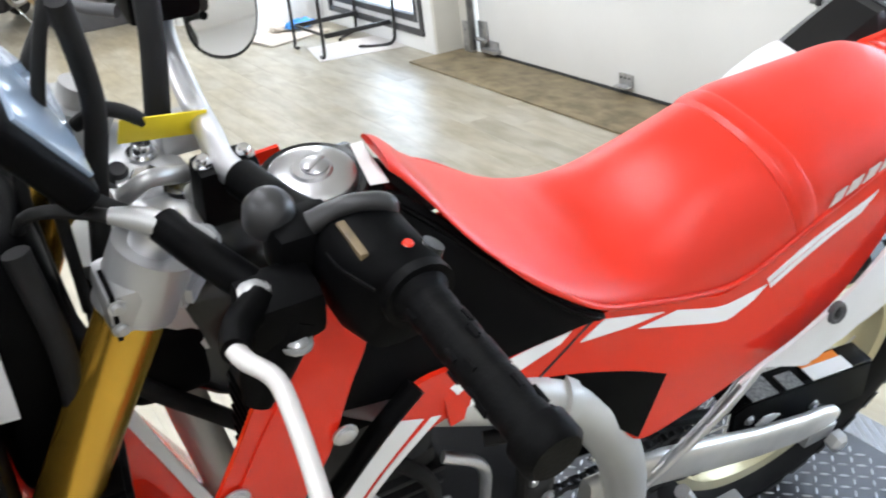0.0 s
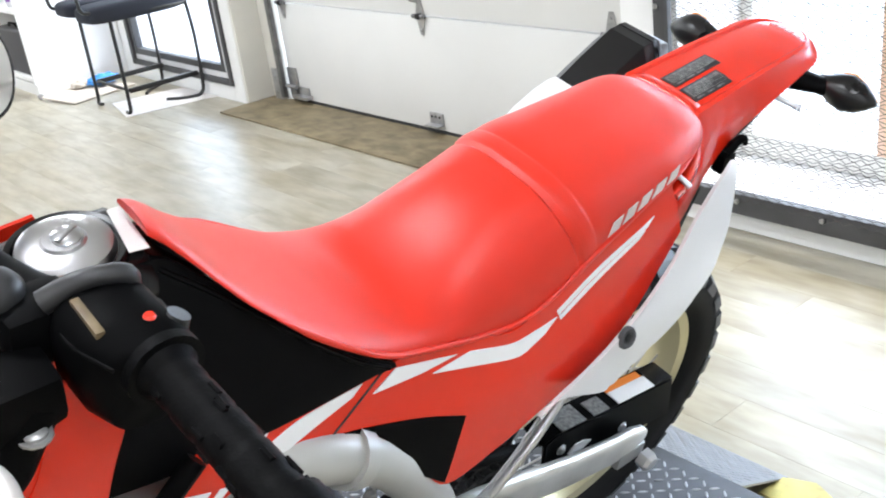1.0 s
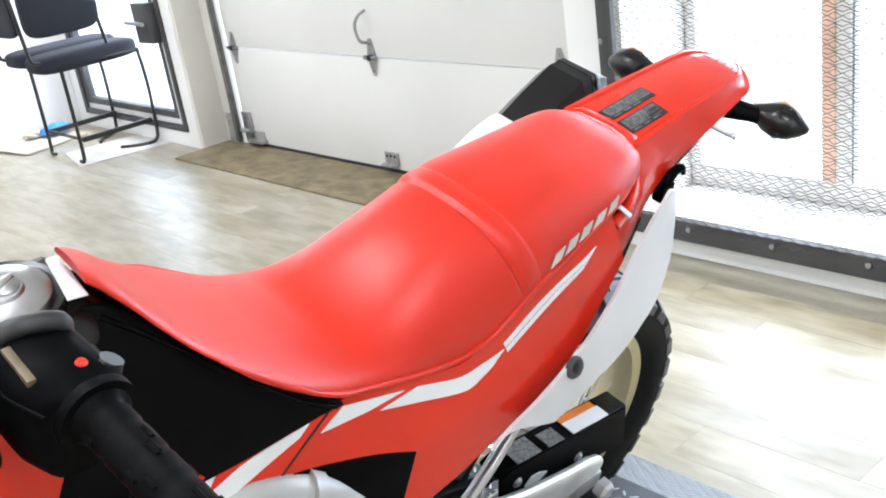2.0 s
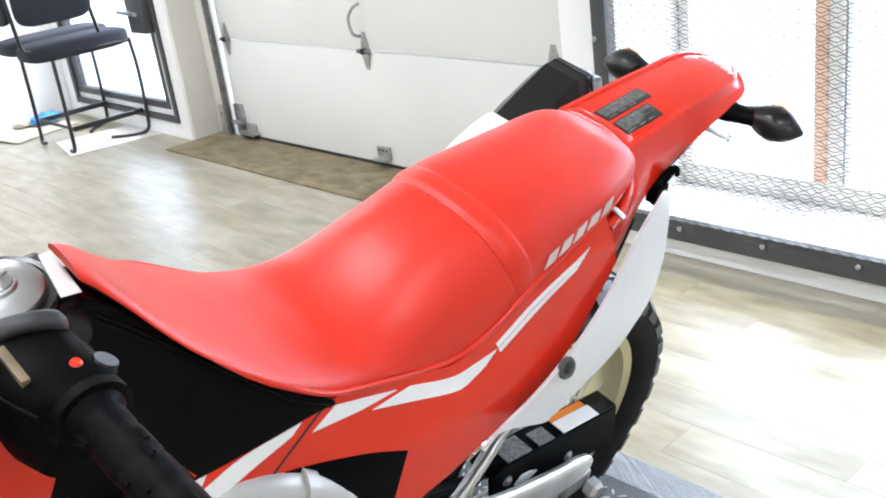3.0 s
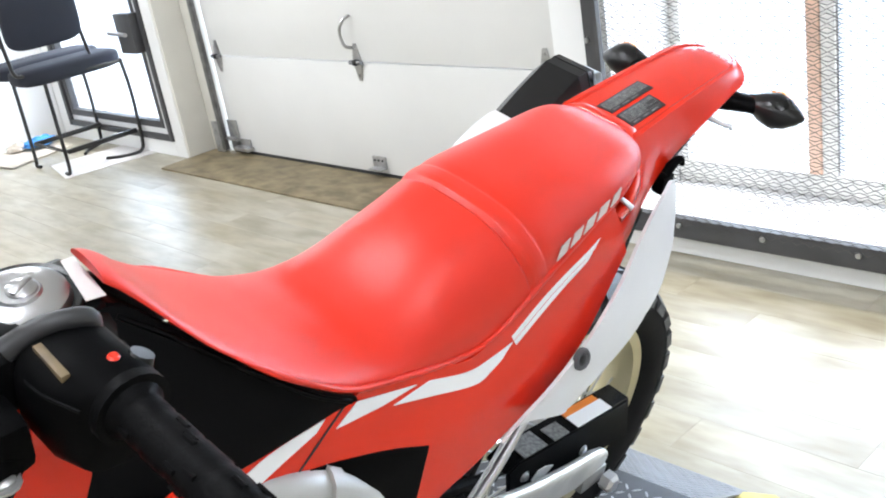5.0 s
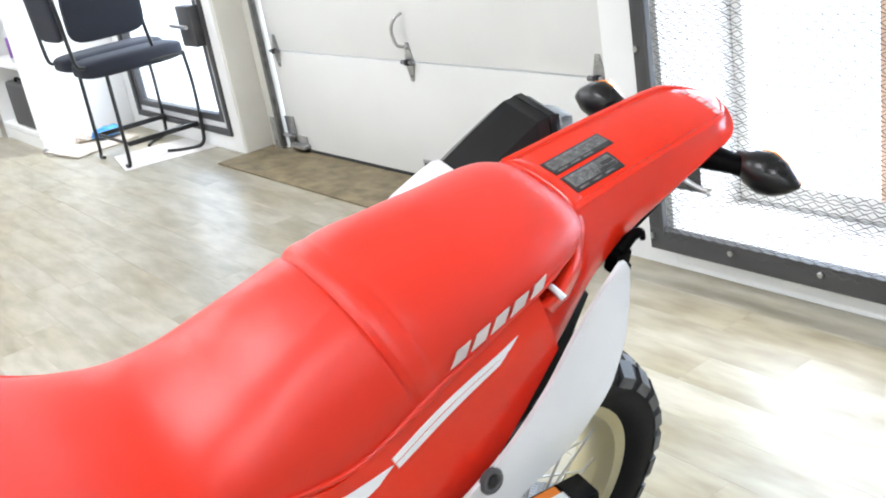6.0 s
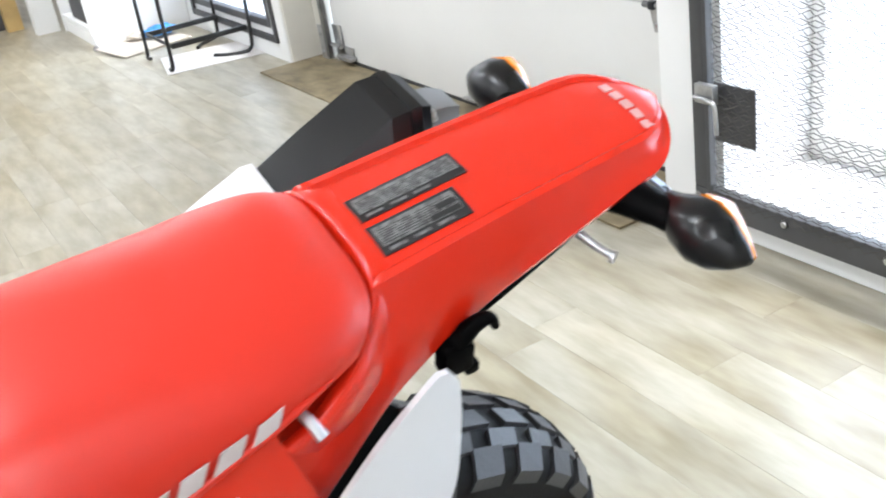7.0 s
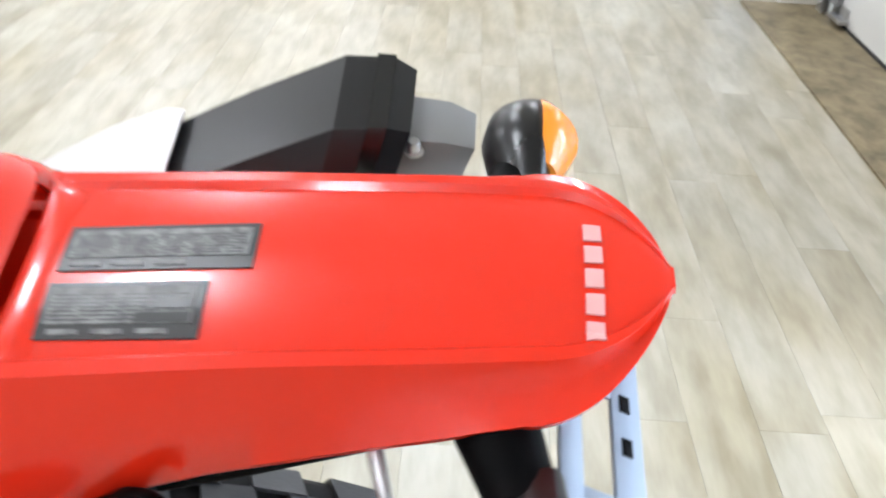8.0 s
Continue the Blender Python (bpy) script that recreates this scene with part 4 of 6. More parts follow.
def engine():
    rnd = random.Random(2)
    e = part("engine", joined(box((0.14, -0.10, 0.30), (0.44, 0.10, 0.52), 0.03, 3), box((0.10, -0.075, 0.50), (0.26, 0.075, 0.66), 0.012), box((0.09, -0.085, 0.66), (0.25, 0.085, 0.76), 0.02)), ENGINE, bike, "dark cast single-cylinder engine")
    part("clutch_cover", lathe([(0, 0.02), (0.05, 0.02), (0.062, 0.012), (0.066, 0), (0, 0)], 28, "y"), ENGINE, e, m=pose(0.25, -0.10, 0.42, 0, 0, 180))
    part("sprocket_cover", lathe([(0, 0.016), (0.035, 0.016), (0.045, 0.008), (0.048, 0), (0, 0)], 24, "y"), ENGINE, e, m=pose(0.40, -0.10, 0.42, 0, 0, 180))
    for k in range(5):
        part("cooling_fin", box((0.095, -0.085, 0.525 + 0.025 * k), (0.265, 0.085, 0.533 + 0.025 * k), 0.002), ENGINE, e)
    for k in range(14):
        x, z = rnd.uniform(0.15, 0.43), rnd.uniform(0.34, 0.62)
        part("bolt", bolt_mesh(0.007, 0.006), SILVER, e, m=pose(x, -0.103 - 0.0, z, 0, 0, 180))
    for k in range(4):
        y = -0.115 + 0.012 * (k % 2)
        part("hose", tube([(0.12 + 0.06 * k, y, 0.74 - 0.02 * k), (0.16 + 0.06 * k, y - 0.015, 0.68), (0.18 + 0.06 * k, y - 0.005, 0.60), (0.16 + 0.07 * k, y, 0.52)], 0.007 + 0.002 * (k % 2), 8), RUBBER if k % 2 else SILVER, e, "coolant hose")
    part("carburettor_body", box((0.27, -0.06, 0.66), (0.38, 0.06, 0.76), 0.015), ENGINE, e)
    part("air_box", box((0.40, -0.085, 0.60), (0.66, 0.085, 0.79), 0.02), BLACK, bike, "black plastic air box")
    for s in (-1, 1):
        r = part("radiator", box((0.03, s * 0.135 - 0.045, 0.70), (0.065, s * 0.135 + 0.04, 0.95), 0.006), ENGINE, bike, "dark radiator core")
        for k in range(16):
            part("radiator_fin", box((0.027, s * 0.135 - 0.04, 0.712 + 0.0145 * k), (0.031, s * 0.135 + 0.036, 0.716 + 0.0145 * k), 0.0008), BLACK, r)


engine()

AX, AZ = 0.970, 0.318


def swing_arm():
    for s in (-1, 1):
        rings = []
        for x, z, h, w in ((0.47, 0.466, 0.032, 0.012), (0.54, 0.463, 0.034, 0.012), (0.60, 0.452, 0.035, 0.012), (0.70, 0.420, 0.034, 0.012), (0.80, 0.386, 0.032, 0.011), (0.90, 0.362, 0.030, 0.011), (0.945, 0.358, 0.027, 0.011), (0.972, 0.355, 0.019, 0.009), (0.982, 0.354, 0.010, 0.006)):
            y = s * np.interp(x, (0.47, 0.70, 0.95), (0.112, 0.116, 0.118))
            rings.append([V((x, y + w * math.copysign(abs(math.cos(a)) ** 0.6, math.cos(a)), z + h * math.copysign(abs(math.sin(a)) ** 0.6, math.sin(a)))) for a in (2 * math.pi * j / 20 for j in range(20))])
        arm = part("swing_arm", loft(rings), ARM, bike, "brushed aluminium swing arm")
        yo = s * 0.118
        part("axle_block", box((0.915, yo - 0.012, 0.312), (0.978, yo + 0.017, 0.345), 0.005), ALU, arm)
        part("axle_nut", lathe([(0, 0.022), (0.012, 0.022), (0.018, 0.016), (0.018, 0), (0, 0)], 6, "y"), SILVER, arm, m=pose(AX, yo + s * 0.017, AZ, 0, 0, 180 if s < 0 else 0))
    part("chain_slider", tube([(0.47, -0.075, 0.52), (0.60, -0.075, 0.495), (0.74, -0.075, 0.44)], 0.010, 8), BLACK, bike, "black chain slider")


swing_arm()


def chain_guard():
    """Black box-shaped guard with grey and orange labels and cut-outs."""
    g = part("chain_guard", prism([(0.757, 0.445), (0.782, 0.453), (0.893, 0.434), (1.07, 0.405), (1.098, 0.300), (1.002, 0.318), (0.881, 0.344), (0.81, 0.346), (0.768, 0.385)], -0.092, -0.084, 0.003), BLACK, bike, "black plastic chain guard with printed labels")
    part("top_flange", prism([(0.757, 0.445), (0.782, 0.453), (0.893, 0.434), (1.07, 0.405), (1.072, 0.400), (0.893, 0.429), (0.782, 0.448), (0.758, 0.440)], -0.086, -0.046, 0.001), BLACK, g)

    def on_top(x0, x1, y0, y1, mat, name, label=""):
        def z(x):
            return np.interp(x, (0.757, 0.782, 0.893, 1.07), (0.445, 0.453, 0.434, 0.405)) + 0.0024
        me = mesh_of("tag", [(x0, y0, z(x0)), (x1, y0, z(x1)), (x1, y1, z(x1)), (x0, y1, z(x0)), (x0, y0, z(x0) - 0.002), (x1, y0, z(x1) - 0.002), (x1, y1, z(x1) - 0.002), (x0, y1, z(x0) - 0.002)],
                     [(0, 1, 2, 3), (4, 7, 6, 5), (0, 4, 5, 1), (1, 5, 6, 2), (2, 6, 7, 3), (3, 7, 4, 0)], False)
        part(name, me, mat, g, label)
    on_top(0.928, 1.020, -0.090, -0.064, DECAL, "label_field", "white label field")
    on_top(0.928, 1.016, -0.0635, -0.050, ORANGE, "label_band", "orange label band")
    on_top(1.022, 1.068, -0.090, -0.050, GLOSS, "top_cap", "glossy black end of the guard")
    on_top(0.795, 0.850, -0.090, -0.052, TAGGREY, "label_field", "grey printed label")
    on_top(0.868, 0.905, -0.090, -0.060, TAGGREY, "label_field", "grey printed label")
    on_top(0.872, 0.900, -0.084, -0.066, TAGBLACK, "print_bar")
    part("emblem", prism([(0.818, 0.388), (0.832, 0.402), (0.852, 0.398), (0.872, 0.386), (0.856, 0.376), (0.830, 0.377)], -0.0945, -0.0925, 0.0005), DECAL, g, "small white emblem")
    for x, z in ((0.80, 0.41), (0.955, 0.36)):
        part("bolt", bolt_mesh(0.007, 0.004), SILVER, g, m=pose(x, -0.093, z, 0, 0, 180))


chain_guard()


def drive_chain():
    """Closed loop of chain links round both sprockets."""
    rs, rf, xf, zf = 0.092, 0.032, 0.43, 0.38
    pts = []
    for k in range(19):
        a = -math.pi / 2 + math.pi * k / 18
        pts.append((AX + rs * math.cos(a), AZ + rs * math.sin(a)))
    for k in range(9):
        a = math.pi / 2 + math.pi * k / 8
        pts.append((xf + rf * math.cos(a), zf + rf * math.sin(a)))
    pts.append(pts[0])
    ln = [0.0]
    for a, b in zip(pts, pts[1:]):
        ln.append(ln[-1] + math.dist(a, b))
    n = int(ln[-1] / 0.0159)
    metal = []
    for i in range(n):
        t = ln[-1] * (i + 0.5) / n
        k = max(j for j in range(len(ln) - 1) if ln[j] <= t)
        f = (t - ln[k]) / (ln[k + 1] - ln[k])
        x, z = pts[k][0] + f * (pts[k + 1][0] - pts[k][0]), pts[k][1] + f * (pts[k + 1][1] - pts[k][1])
        ang = math.degrees(math.atan2(pts[k + 1][1] - pts[k][1], pts[k + 1][0] - pts[k][0]))
        o = 0.006 if i % 2 else 0.004
        metal.append(moved(joined(box((-0.0095, -o - 0.0015, -0.006), (0.0095, -o, 0.006), 0.002, 1), box((-0.0095, o, -0.006), (0.0095, o + 0.0015, 0.006), 0.002, 1), box((-0.004, -o, -0.004), (0.004, o, 0.004), 0)), pose(x, -0.060, z, 0, -ang, 0)))
    tagged(part("drive_chain", joined(*metal), ENGINE, bike, "oiled dark drive chain"), kind="stuff")
    for r, x, z in ((0.090, AX, AZ), (0.030, xf, zf)):
        out = []
        teeth = int(2 * math.pi * r / 0.0159)
        for k in range(teeth * 2):
            a = math.pi * k / teeth
            out.append((x + (r + (0.005 if k % 2 else -0.004)) * math.cos(a), z + (r + (0.005 if k % 2 else -0.004)) * math.sin(a)))
        part("sprocket", prism(out, -0.063, -0.057, 0), SILVER, bike, "steel sprocket")


drive_chain()


# Lighter than the carcass: the lit block tops are put into this colour.
TREAD_LIT = material("lit_block_rubber", (0.036, 0.036, 0.038), 0.46, var=0.3, spec=0.4, bump=0.3, bump_scale=300)


def wheel(cx, cz, rim_r, tyre_r, width, name, knobby, disc_side, cy=0.0):
    w = part(name, lathe([(0.018, -0.06), (0.030, -0.06), (0.034, -0.045), (0.022, -0.035), (0.022, 0.035), (0.034, 0.045), (0.030, 0.06), (0.018, 0.06)], 24, "y"), SILVER, bike, "spoked wheel with a pale gold rim", m=pose(cx, cy, cz))
    hw = width * 0.30
    part("rim", lathe([(rim_r - 0.022, -hw * 0.45), (rim_r - 0.012, -hw * 0.8), (rim_r - 0.010, -hw), (rim_r + 0.008, -hw - 0.004), (rim_r + 0.010, -hw + 0.001), (rim_r - 0.004, -hw + 0.004), (rim_r - 0.014, -hw * 0.4), (rim_r - 0.014, hw * 0.4), (rim_r - 0.004, hw - 0.004), (rim_r + 0.010, hw - 0.001), (rim_r + 0.008, hw + 0.004), (rim_r - 0.010, hw), (rim_r - 0.012, hw * 0.8), (rim_r - 0.022, hw * 0.45), (rim_r - 0.022, -hw * 0.45)], 64, "y"), RIM, w, "pale gold alloy rim")
    h, half = tyre_r - rim_r, width / 2
    prof = [(rim_r + 0.004, -hw), (rim_r + 0.02, -half * 0.86), (rim_r + h * 0.45, -half * 0.98), (rim_r + h * 0.70, -half * 0.95), (tyre_r - 0.020, -half * 0.84), (tyre_r - 0.010, -half * 0.55), (tyre_r - 0.006, 0)]
    prof = prof + [(r, -y) for r, y in reversed(prof[:-1])]
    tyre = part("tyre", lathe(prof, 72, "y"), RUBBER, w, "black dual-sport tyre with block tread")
    # tread blocks in five rows over the crown
    rows = ((-0.94, 0.86, 30, 0.5), (-0.50, 0.58, 30, 0.0), (0.0, 0.60, 30, 0.5), (0.50, 0.58, 30, 0.0), (0.94, 0.86, 30, 0.5))
    verts, faces = [], []
    for off, size, n, ph in rows:
        for k in range(n):
            a0 = 2 * math.pi * (k + ph) / n
            da, ss = 2 * math.pi / n * 0.345, size * half * 0.32
            tilt = off * 0.62
            yc, rc = math.sin(tilt) * half * 1.42, tyre_r - 0.004 - (1 - math.cos(tilt)) * half * 1.15
            skew = 0.15 * da * (1 if off >= 0 else -1)
            base = len(verts)
            for rr, sh in ((rc - 0.012, 1.0), (rc + 0.003, 0.88)):
                for da_, sy in ((-da, -1), (da, -1), (da, 1), (-da, 1)):
                    a = a0 + da_ * sh + skew * sy
                    y = yc + sy * ss * sh * math.cos(tilt)
                    r = rr - (sy * ss * sh) * math.sin(tilt) * 0.9
                    verts.append((r * math.cos(a), y, r * math.sin(a)))
            o = base
            faces += [(o + 4, o + 5, o + 6, o + 7), (o, o + 1, o + 5, o + 4), (o + 1, o + 2, o + 6, o + 5), (o + 2, o + 3, o + 7, o + 6), (o + 3, o, o + 4, o + 7)]
    tagged(part("tread", mesh_of("tread", verts, faces, False), TREAD_LIT, tyre), kind="stuff")
    for k in range(32):
        a = 2 * math.pi * k / 32
        s = 1 if k % 2 else -1
        b = a + (0.42 if (k // 2) % 2 else -0.42)
        part("spoke", tube([(0.030 * math.cos(b), s * 0.047, 0.030 * math.sin(b)), ((rim_r - 0.02) * math.cos(a), s * 0.006, (rim_r - 0.02) * math.sin(a))], 0.0021, 6, 1), SILVER, w)
    part("brake_disc", lathe([(0.075, disc_side * 0.062), (0.110, disc_side * 0.062), (0.110, disc_side * 0.067), (0.075, disc_side * 0.067), (0.075, disc_side * 0.062)], 48, "y"), CHROME, w)
    part("valve", tube([((rim_r - 0.02) * math.cos(1.1), 0, (rim_r - 0.02) * math.sin(1.1)), ((rim_r - 0.055) * math.cos(1.1), -0.004, (rim_r - 0.055) * math.sin(1.1))], 0.005, 8, 1), RUBBER, w, "rubber valve stem")
    return w


rear_wheel = wheel(AX, AZ, 0.227, 0.318, 0.126, "rear_wheel", True, 1, 0.012)
front_wheel = wheel(-0.495, 0.345, 0.267, 0.345, 0.085, "front_wheel", True, -1)

# black sheets added behind the white side panels so the gap reads dark
for s in (-1, 1):
    part("gap_sheet", shell([(0.60, 0.73), (0.70, 0.775), (0.80, 0.832), (0.88, 0.868), (0.925, 0.872)], [(0.66, 0.61), (0.76, 0.63), (0.86, 0.68), (0.92, 0.75), (0.952, 0.838)], lambda x, z: s * (0.106 if s < 0 else 0.08) * (1 - 0.25 * (x - 0.6)), 12, 4, 0.004), BLACK, bike, "black sheet filling the gap beside the white panel")
# black inner mudguard between the tail and the white panels
part("inner_mudguard", loft([[V((x, y, z + 0.004 * k)) for k, seq in ((0, (-1, -0.8, 0, 0.8, 1)), (1, (1, 0.8, 0, -0.8, -1))) for y, z in ((q * w, zc - 0.05 * abs(q) ** 3) for q in seq)] for x, zc, w in ((0.62, 0.70, 0.088), (0.74, 0.75, 0.086), (0.84, 0.79, 0.075), (0.93, 0.82, 0.058), (1.00, 0.85, 0.045))]), BLACK, bike, "black inner mudguard")
part("seat_catch", tube([(0.868, -0.098, 0.898), (0.873, -0.112, 0.893), (0.877, -0.124, 0.886)], [0.0036, 0.0042, 0.0050], 12, 4, 0.7), SILVER, bike, "bright metal seat release lever")
hook = part("helmet_hook", joined(box((0.990, -0.098, 0.846), (1.016, -0.080, 0.874), 0.004), tube([(1.005, -0.088, 0.872), (1.018, -0.090, 0.886), (1.029, -0.093, 0.890), (1.034, -0.095, 0.880)], [0.009, 0.0070, 0.0055, 0.0035], 8, 4), box((1.010, -0.097, 0.838), (1.022, -0.082, 0.850), 0.003), tube([(0.998, -0.09, 0.866), (0.992, -0.05, 0.88)], 0.009, 8, 1)), BLACK, bike, "black plastic hook under the tail")
stub = part("reflector_bolt", tube([(1.124, -0.072, 0.914), (1.129, -0.088, 0.911), (1.133, -0.100, 0.910)], [0.004, 0.0032, 0.0032], 10), SILVER, bike, "bright bolt under the tail")
part("bolt_head", tube([(1.1325, -0.101, 0.910), (1.1345, -0.105, 0.910)], 0.005, 10, 1), SILVER, stub)
part("undertray_edge", tube([(1.02, -0.068, 0.866), (1.06, -0.067, 0.884), (1.10, -0.064, 0.900), (1.15, -0.058, 0.916)], 0.0065, 8), BLACK, bike, "black edge of the undertray")
part("tail_undertray", loft([[V((x, TAIL_Y + y, z)) for y, z in ((-w, zt), (w, zt), (w * 0.7, zt - 0.02), (-w * 0.7, zt - 0.02))] for x, zt, w in ((0.95, 0.89, 0.045), (1.10, 0.92, 0.042), (1.19, 0.935, 0.04))]), BLACK, bike, "black undertray of the tail")


def indicator(s):
    """Diamond-ended turn signal on a flat rubber stalk."""
    c = V((1.198, -0.132, 0.930)) if s < 0 else V((1.194, 0.126, 0.908))
    root = V((1.165, TAIL_Y + s * 0.030, 0.922))
    d = c - root
    m = Matrix.Translation(c) @ Matrix.Rotation(math.atan2(d.z, abs(d.y)) * s, 4, "X")
    ind = part("turn_signal", tube([root, root + d * 0.3, root + d * 0.62, root + d * 0.80], [0.025, 0.020, 0.016, 0.017], 16, 6, 0.75), BLACK, bike, "black turn signal with an amber lens")
    rings = []
    for y, h, wd in ((-0.044, 0.011, 0.013), (-0.032, 0.015, 0.018), (-0.016, 0.023, 0.026), (0.002, 0.027, 0.029), (0.020, 0.022, 0.026), (0.036, 0.011, 0.017), (0.044, 0.003, 0.006)):
        ring = []
        for j in range(24):
            a = 2 * math.pi * j / 24
            u, q = math.cos(a), math.sin(a)
            ring.append(V((wd * u * (1.0 if u < 0 else 0.45), s * y, h * q)))
        rings.append(ring)
    part("signal_housing", moved(loft(rings), m), SIGNAL, ind, "satin black housing")
    rings = []
    for y, h in ((-0.028, 0.014), (-0.012, 0.025), (0.004, 0.028), (0.022, 0.021), (0.036, 0.010), (0.042, 0.003)):
        x1 = np.interp(y, (-0.03, 0.004, 0.042), (0.012, 0.026, 0.008))
        rings.append([V((0.003 + (x1 - 0.003) * math.sin(a), s * y, -h * math.cos(a))) for a in (math.pi * k / 12 for k in range(13))])
    part("lens", moved(loft(rings), m), AMBER, ind, "amber lens")


SIGNAL = material("satin_black_housing", (0.007, 0.007, 0.0075), 0.28, var=0.2, spec=0.4)


indicator(-1)
indicator(1)


def plate_bracket():
    """Grey slotted plate bracket sloping down behind the tail."""
    y0, y1 = -0.100, 0.085
    b = part("plate_bracket", box((0, y0, 0), (0.013, y1, 0.0025), 0.001), BRACKET, bike, "grey slotted licence plate bracket", m=pose(1.203, 0, 0.915, 0, 31, 0))
    part("rail", box((0.031, y0, 0), (0.049, y1, 0.0025), 0.001), BRACKET, b)
    for ya, yb in ((y0, y0 + 0.020), (y1 - 0.020, y1), (-0.03, 0.01)):
        part("bridge", box((0.012, ya, 0.0002), (0.032, yb, 0.0023), 0.001), BRACKET, b)
    # Black blocks through the uncut rail give the dark of the slots.
    for y in (-0.035, -0.058, 0.02, 0.045):
        part("slot_block", box((0.036, y, -0.0006), (0.042, y + 0.009, 0.0031), 0), BLACK, b)
    part("lamp_block", box((1.185, -0.032, 0.880), (1.222, 0.032, 0.942), 0.008), BLACK, bike, "black rear lamp housing")
    part("tail_lamp", box((1.218, -0.029, 0.905), (1.232, 0.029, 0.945), 0.005), material("dark_red_lens", (0.30, 0.01, 0.01), 0.15, coat=0.5), bike, "dark red tail lamp")


BRACKET = material("grey_painted_bracket", (0.27, 0.31, 0.37), 0.45, metal=0.3, var=0.06)
plate_bracket()


SATIN = material("satin_black_paint", (0.007, 0.007, 0.0076), 0.30, var=0.05, scale=4, spec=0.28, coat=0.08)
CONE = material("dull_grey_steel", (0.27, 0.27, 0.272), 0.45, metal=0.5, var=0.12)


def muffler():
    """Angular black silencer with a white heat shield and grey end cone, on the right."""
    def ring(x, y, z, w, h, cut=0.35):
        pts = [(-w, -h * (1 - cut)), (-w * (1 - cut), -h), (w * (1 - cut), -h), (w, -h * (1 - cut)), (w, h * (1 - cut)), (w * (1 - cut), h), (-w * (1 - cut), h), (-w, h * (1 - cut))]
        return [V((x + 0.02 * b / h, y + a, z + b)) for a, b in pts]
    m = part("silencer", auto(loft([ring(0.80, 0.160, 0.709, 0.044, 0.052), ring(0.90, 0.163, 0.758, 0.049, 0.060), ring(1.00, 0.166, 0.810, 0.051, 0.066), ring(1.060, 0.167, 0.842, 0.051, 0.066), ring(1.090, 0.167, 0.848, 0.049, 0.062), ring(1.104, 0.167, 0.850, 0.043, 0.054)]), 14), SATIN, bike, "angular satin black silencer")
    part("band", loft([ring(1.080, 0.167, 0.846, 0.0512, 0.0650), ring(1.091, 0.167, 0.848, 0.0500, 0.0632)]), GLOSS, m, "black end band")
    part("end_cone", loft([ring(1.090, 0.164, 0.844, 0.040, 0.050, 0.5), ring(1.126, 0.164, 0.846, 0.037, 0.045, 0.5), ring(1.142, 0.164, 0.847, 0.031, 0.038, 0.5), ring(1.132, 0.164, 0.846, 0.024, 0.030, 0.5)]), CONE, m, "grey end cone")
    part("heat_shield", loft([ring(0.74, 0.158, 0.684, 0.044, 0.052), ring(0.82, 0.162, 0.724, 0.051, 0.061), ring(0.90, 0.165, 0.768, 0.054, 0.067), ring(0.940, 0.166, 0.786, 0.054, 0.068), ring(0.952, 0.166, 0.792, 0.051, 0.064)]), WHITE, m, "white plastic heat shield")
    part("clamp_bolt", bolt_mesh(0.0042, 0.007, "z"), SILVER, m, m=pose(1.126, 0.140, 0.890))
    part("exhaust_pipe", tube([(0.10, 0.05, 0.60), (0.02, 0.09, 0.50), (0.10, 0.13, 0.38), (0.30, 0.14, 0.40), (0.50, 0.14, 0.55), (0.68, 0.15, 0.66), (0.80, 0.165, 0.735)], 0.021, 12), SILVER, bike, "steel exhaust pipe")


muffler()

# maker's mark on the seat's flank as plain slanted blocks
def flank_y(x, z, s):
    zt, zl, w = smooth_f(seat_top, x), smooth_f(seat_low, x), smooth_f(seat_half, x, 0.012)
    u, n = min(1, max(0, (z - zl) / (zt - zl))), seat_power(x)
    return seat_mid(x) + s * (w * (1 - u ** n) ** (1 / n))


for s in (-1, 1):
    for k in range(5):
        x0 = 0.722 + 0.0270 * k
        zb = 0.878 + (x0 - 0.722) * 0.225
        part("mark_block", shell([(x0 + 0.007, zb + 0.0160), (x0 + 0.0255, zb + 0.0200)], [(x0 - 0.001, zb - 0.0005), (x0 + 0.0185, zb + 0.0042)], lambda x, z, s=s: flank_y(x, z, s), 4, 4, 0.001, 0.0034), MARK, seat, "pale block of the maker's mark")

# ---- front end ----

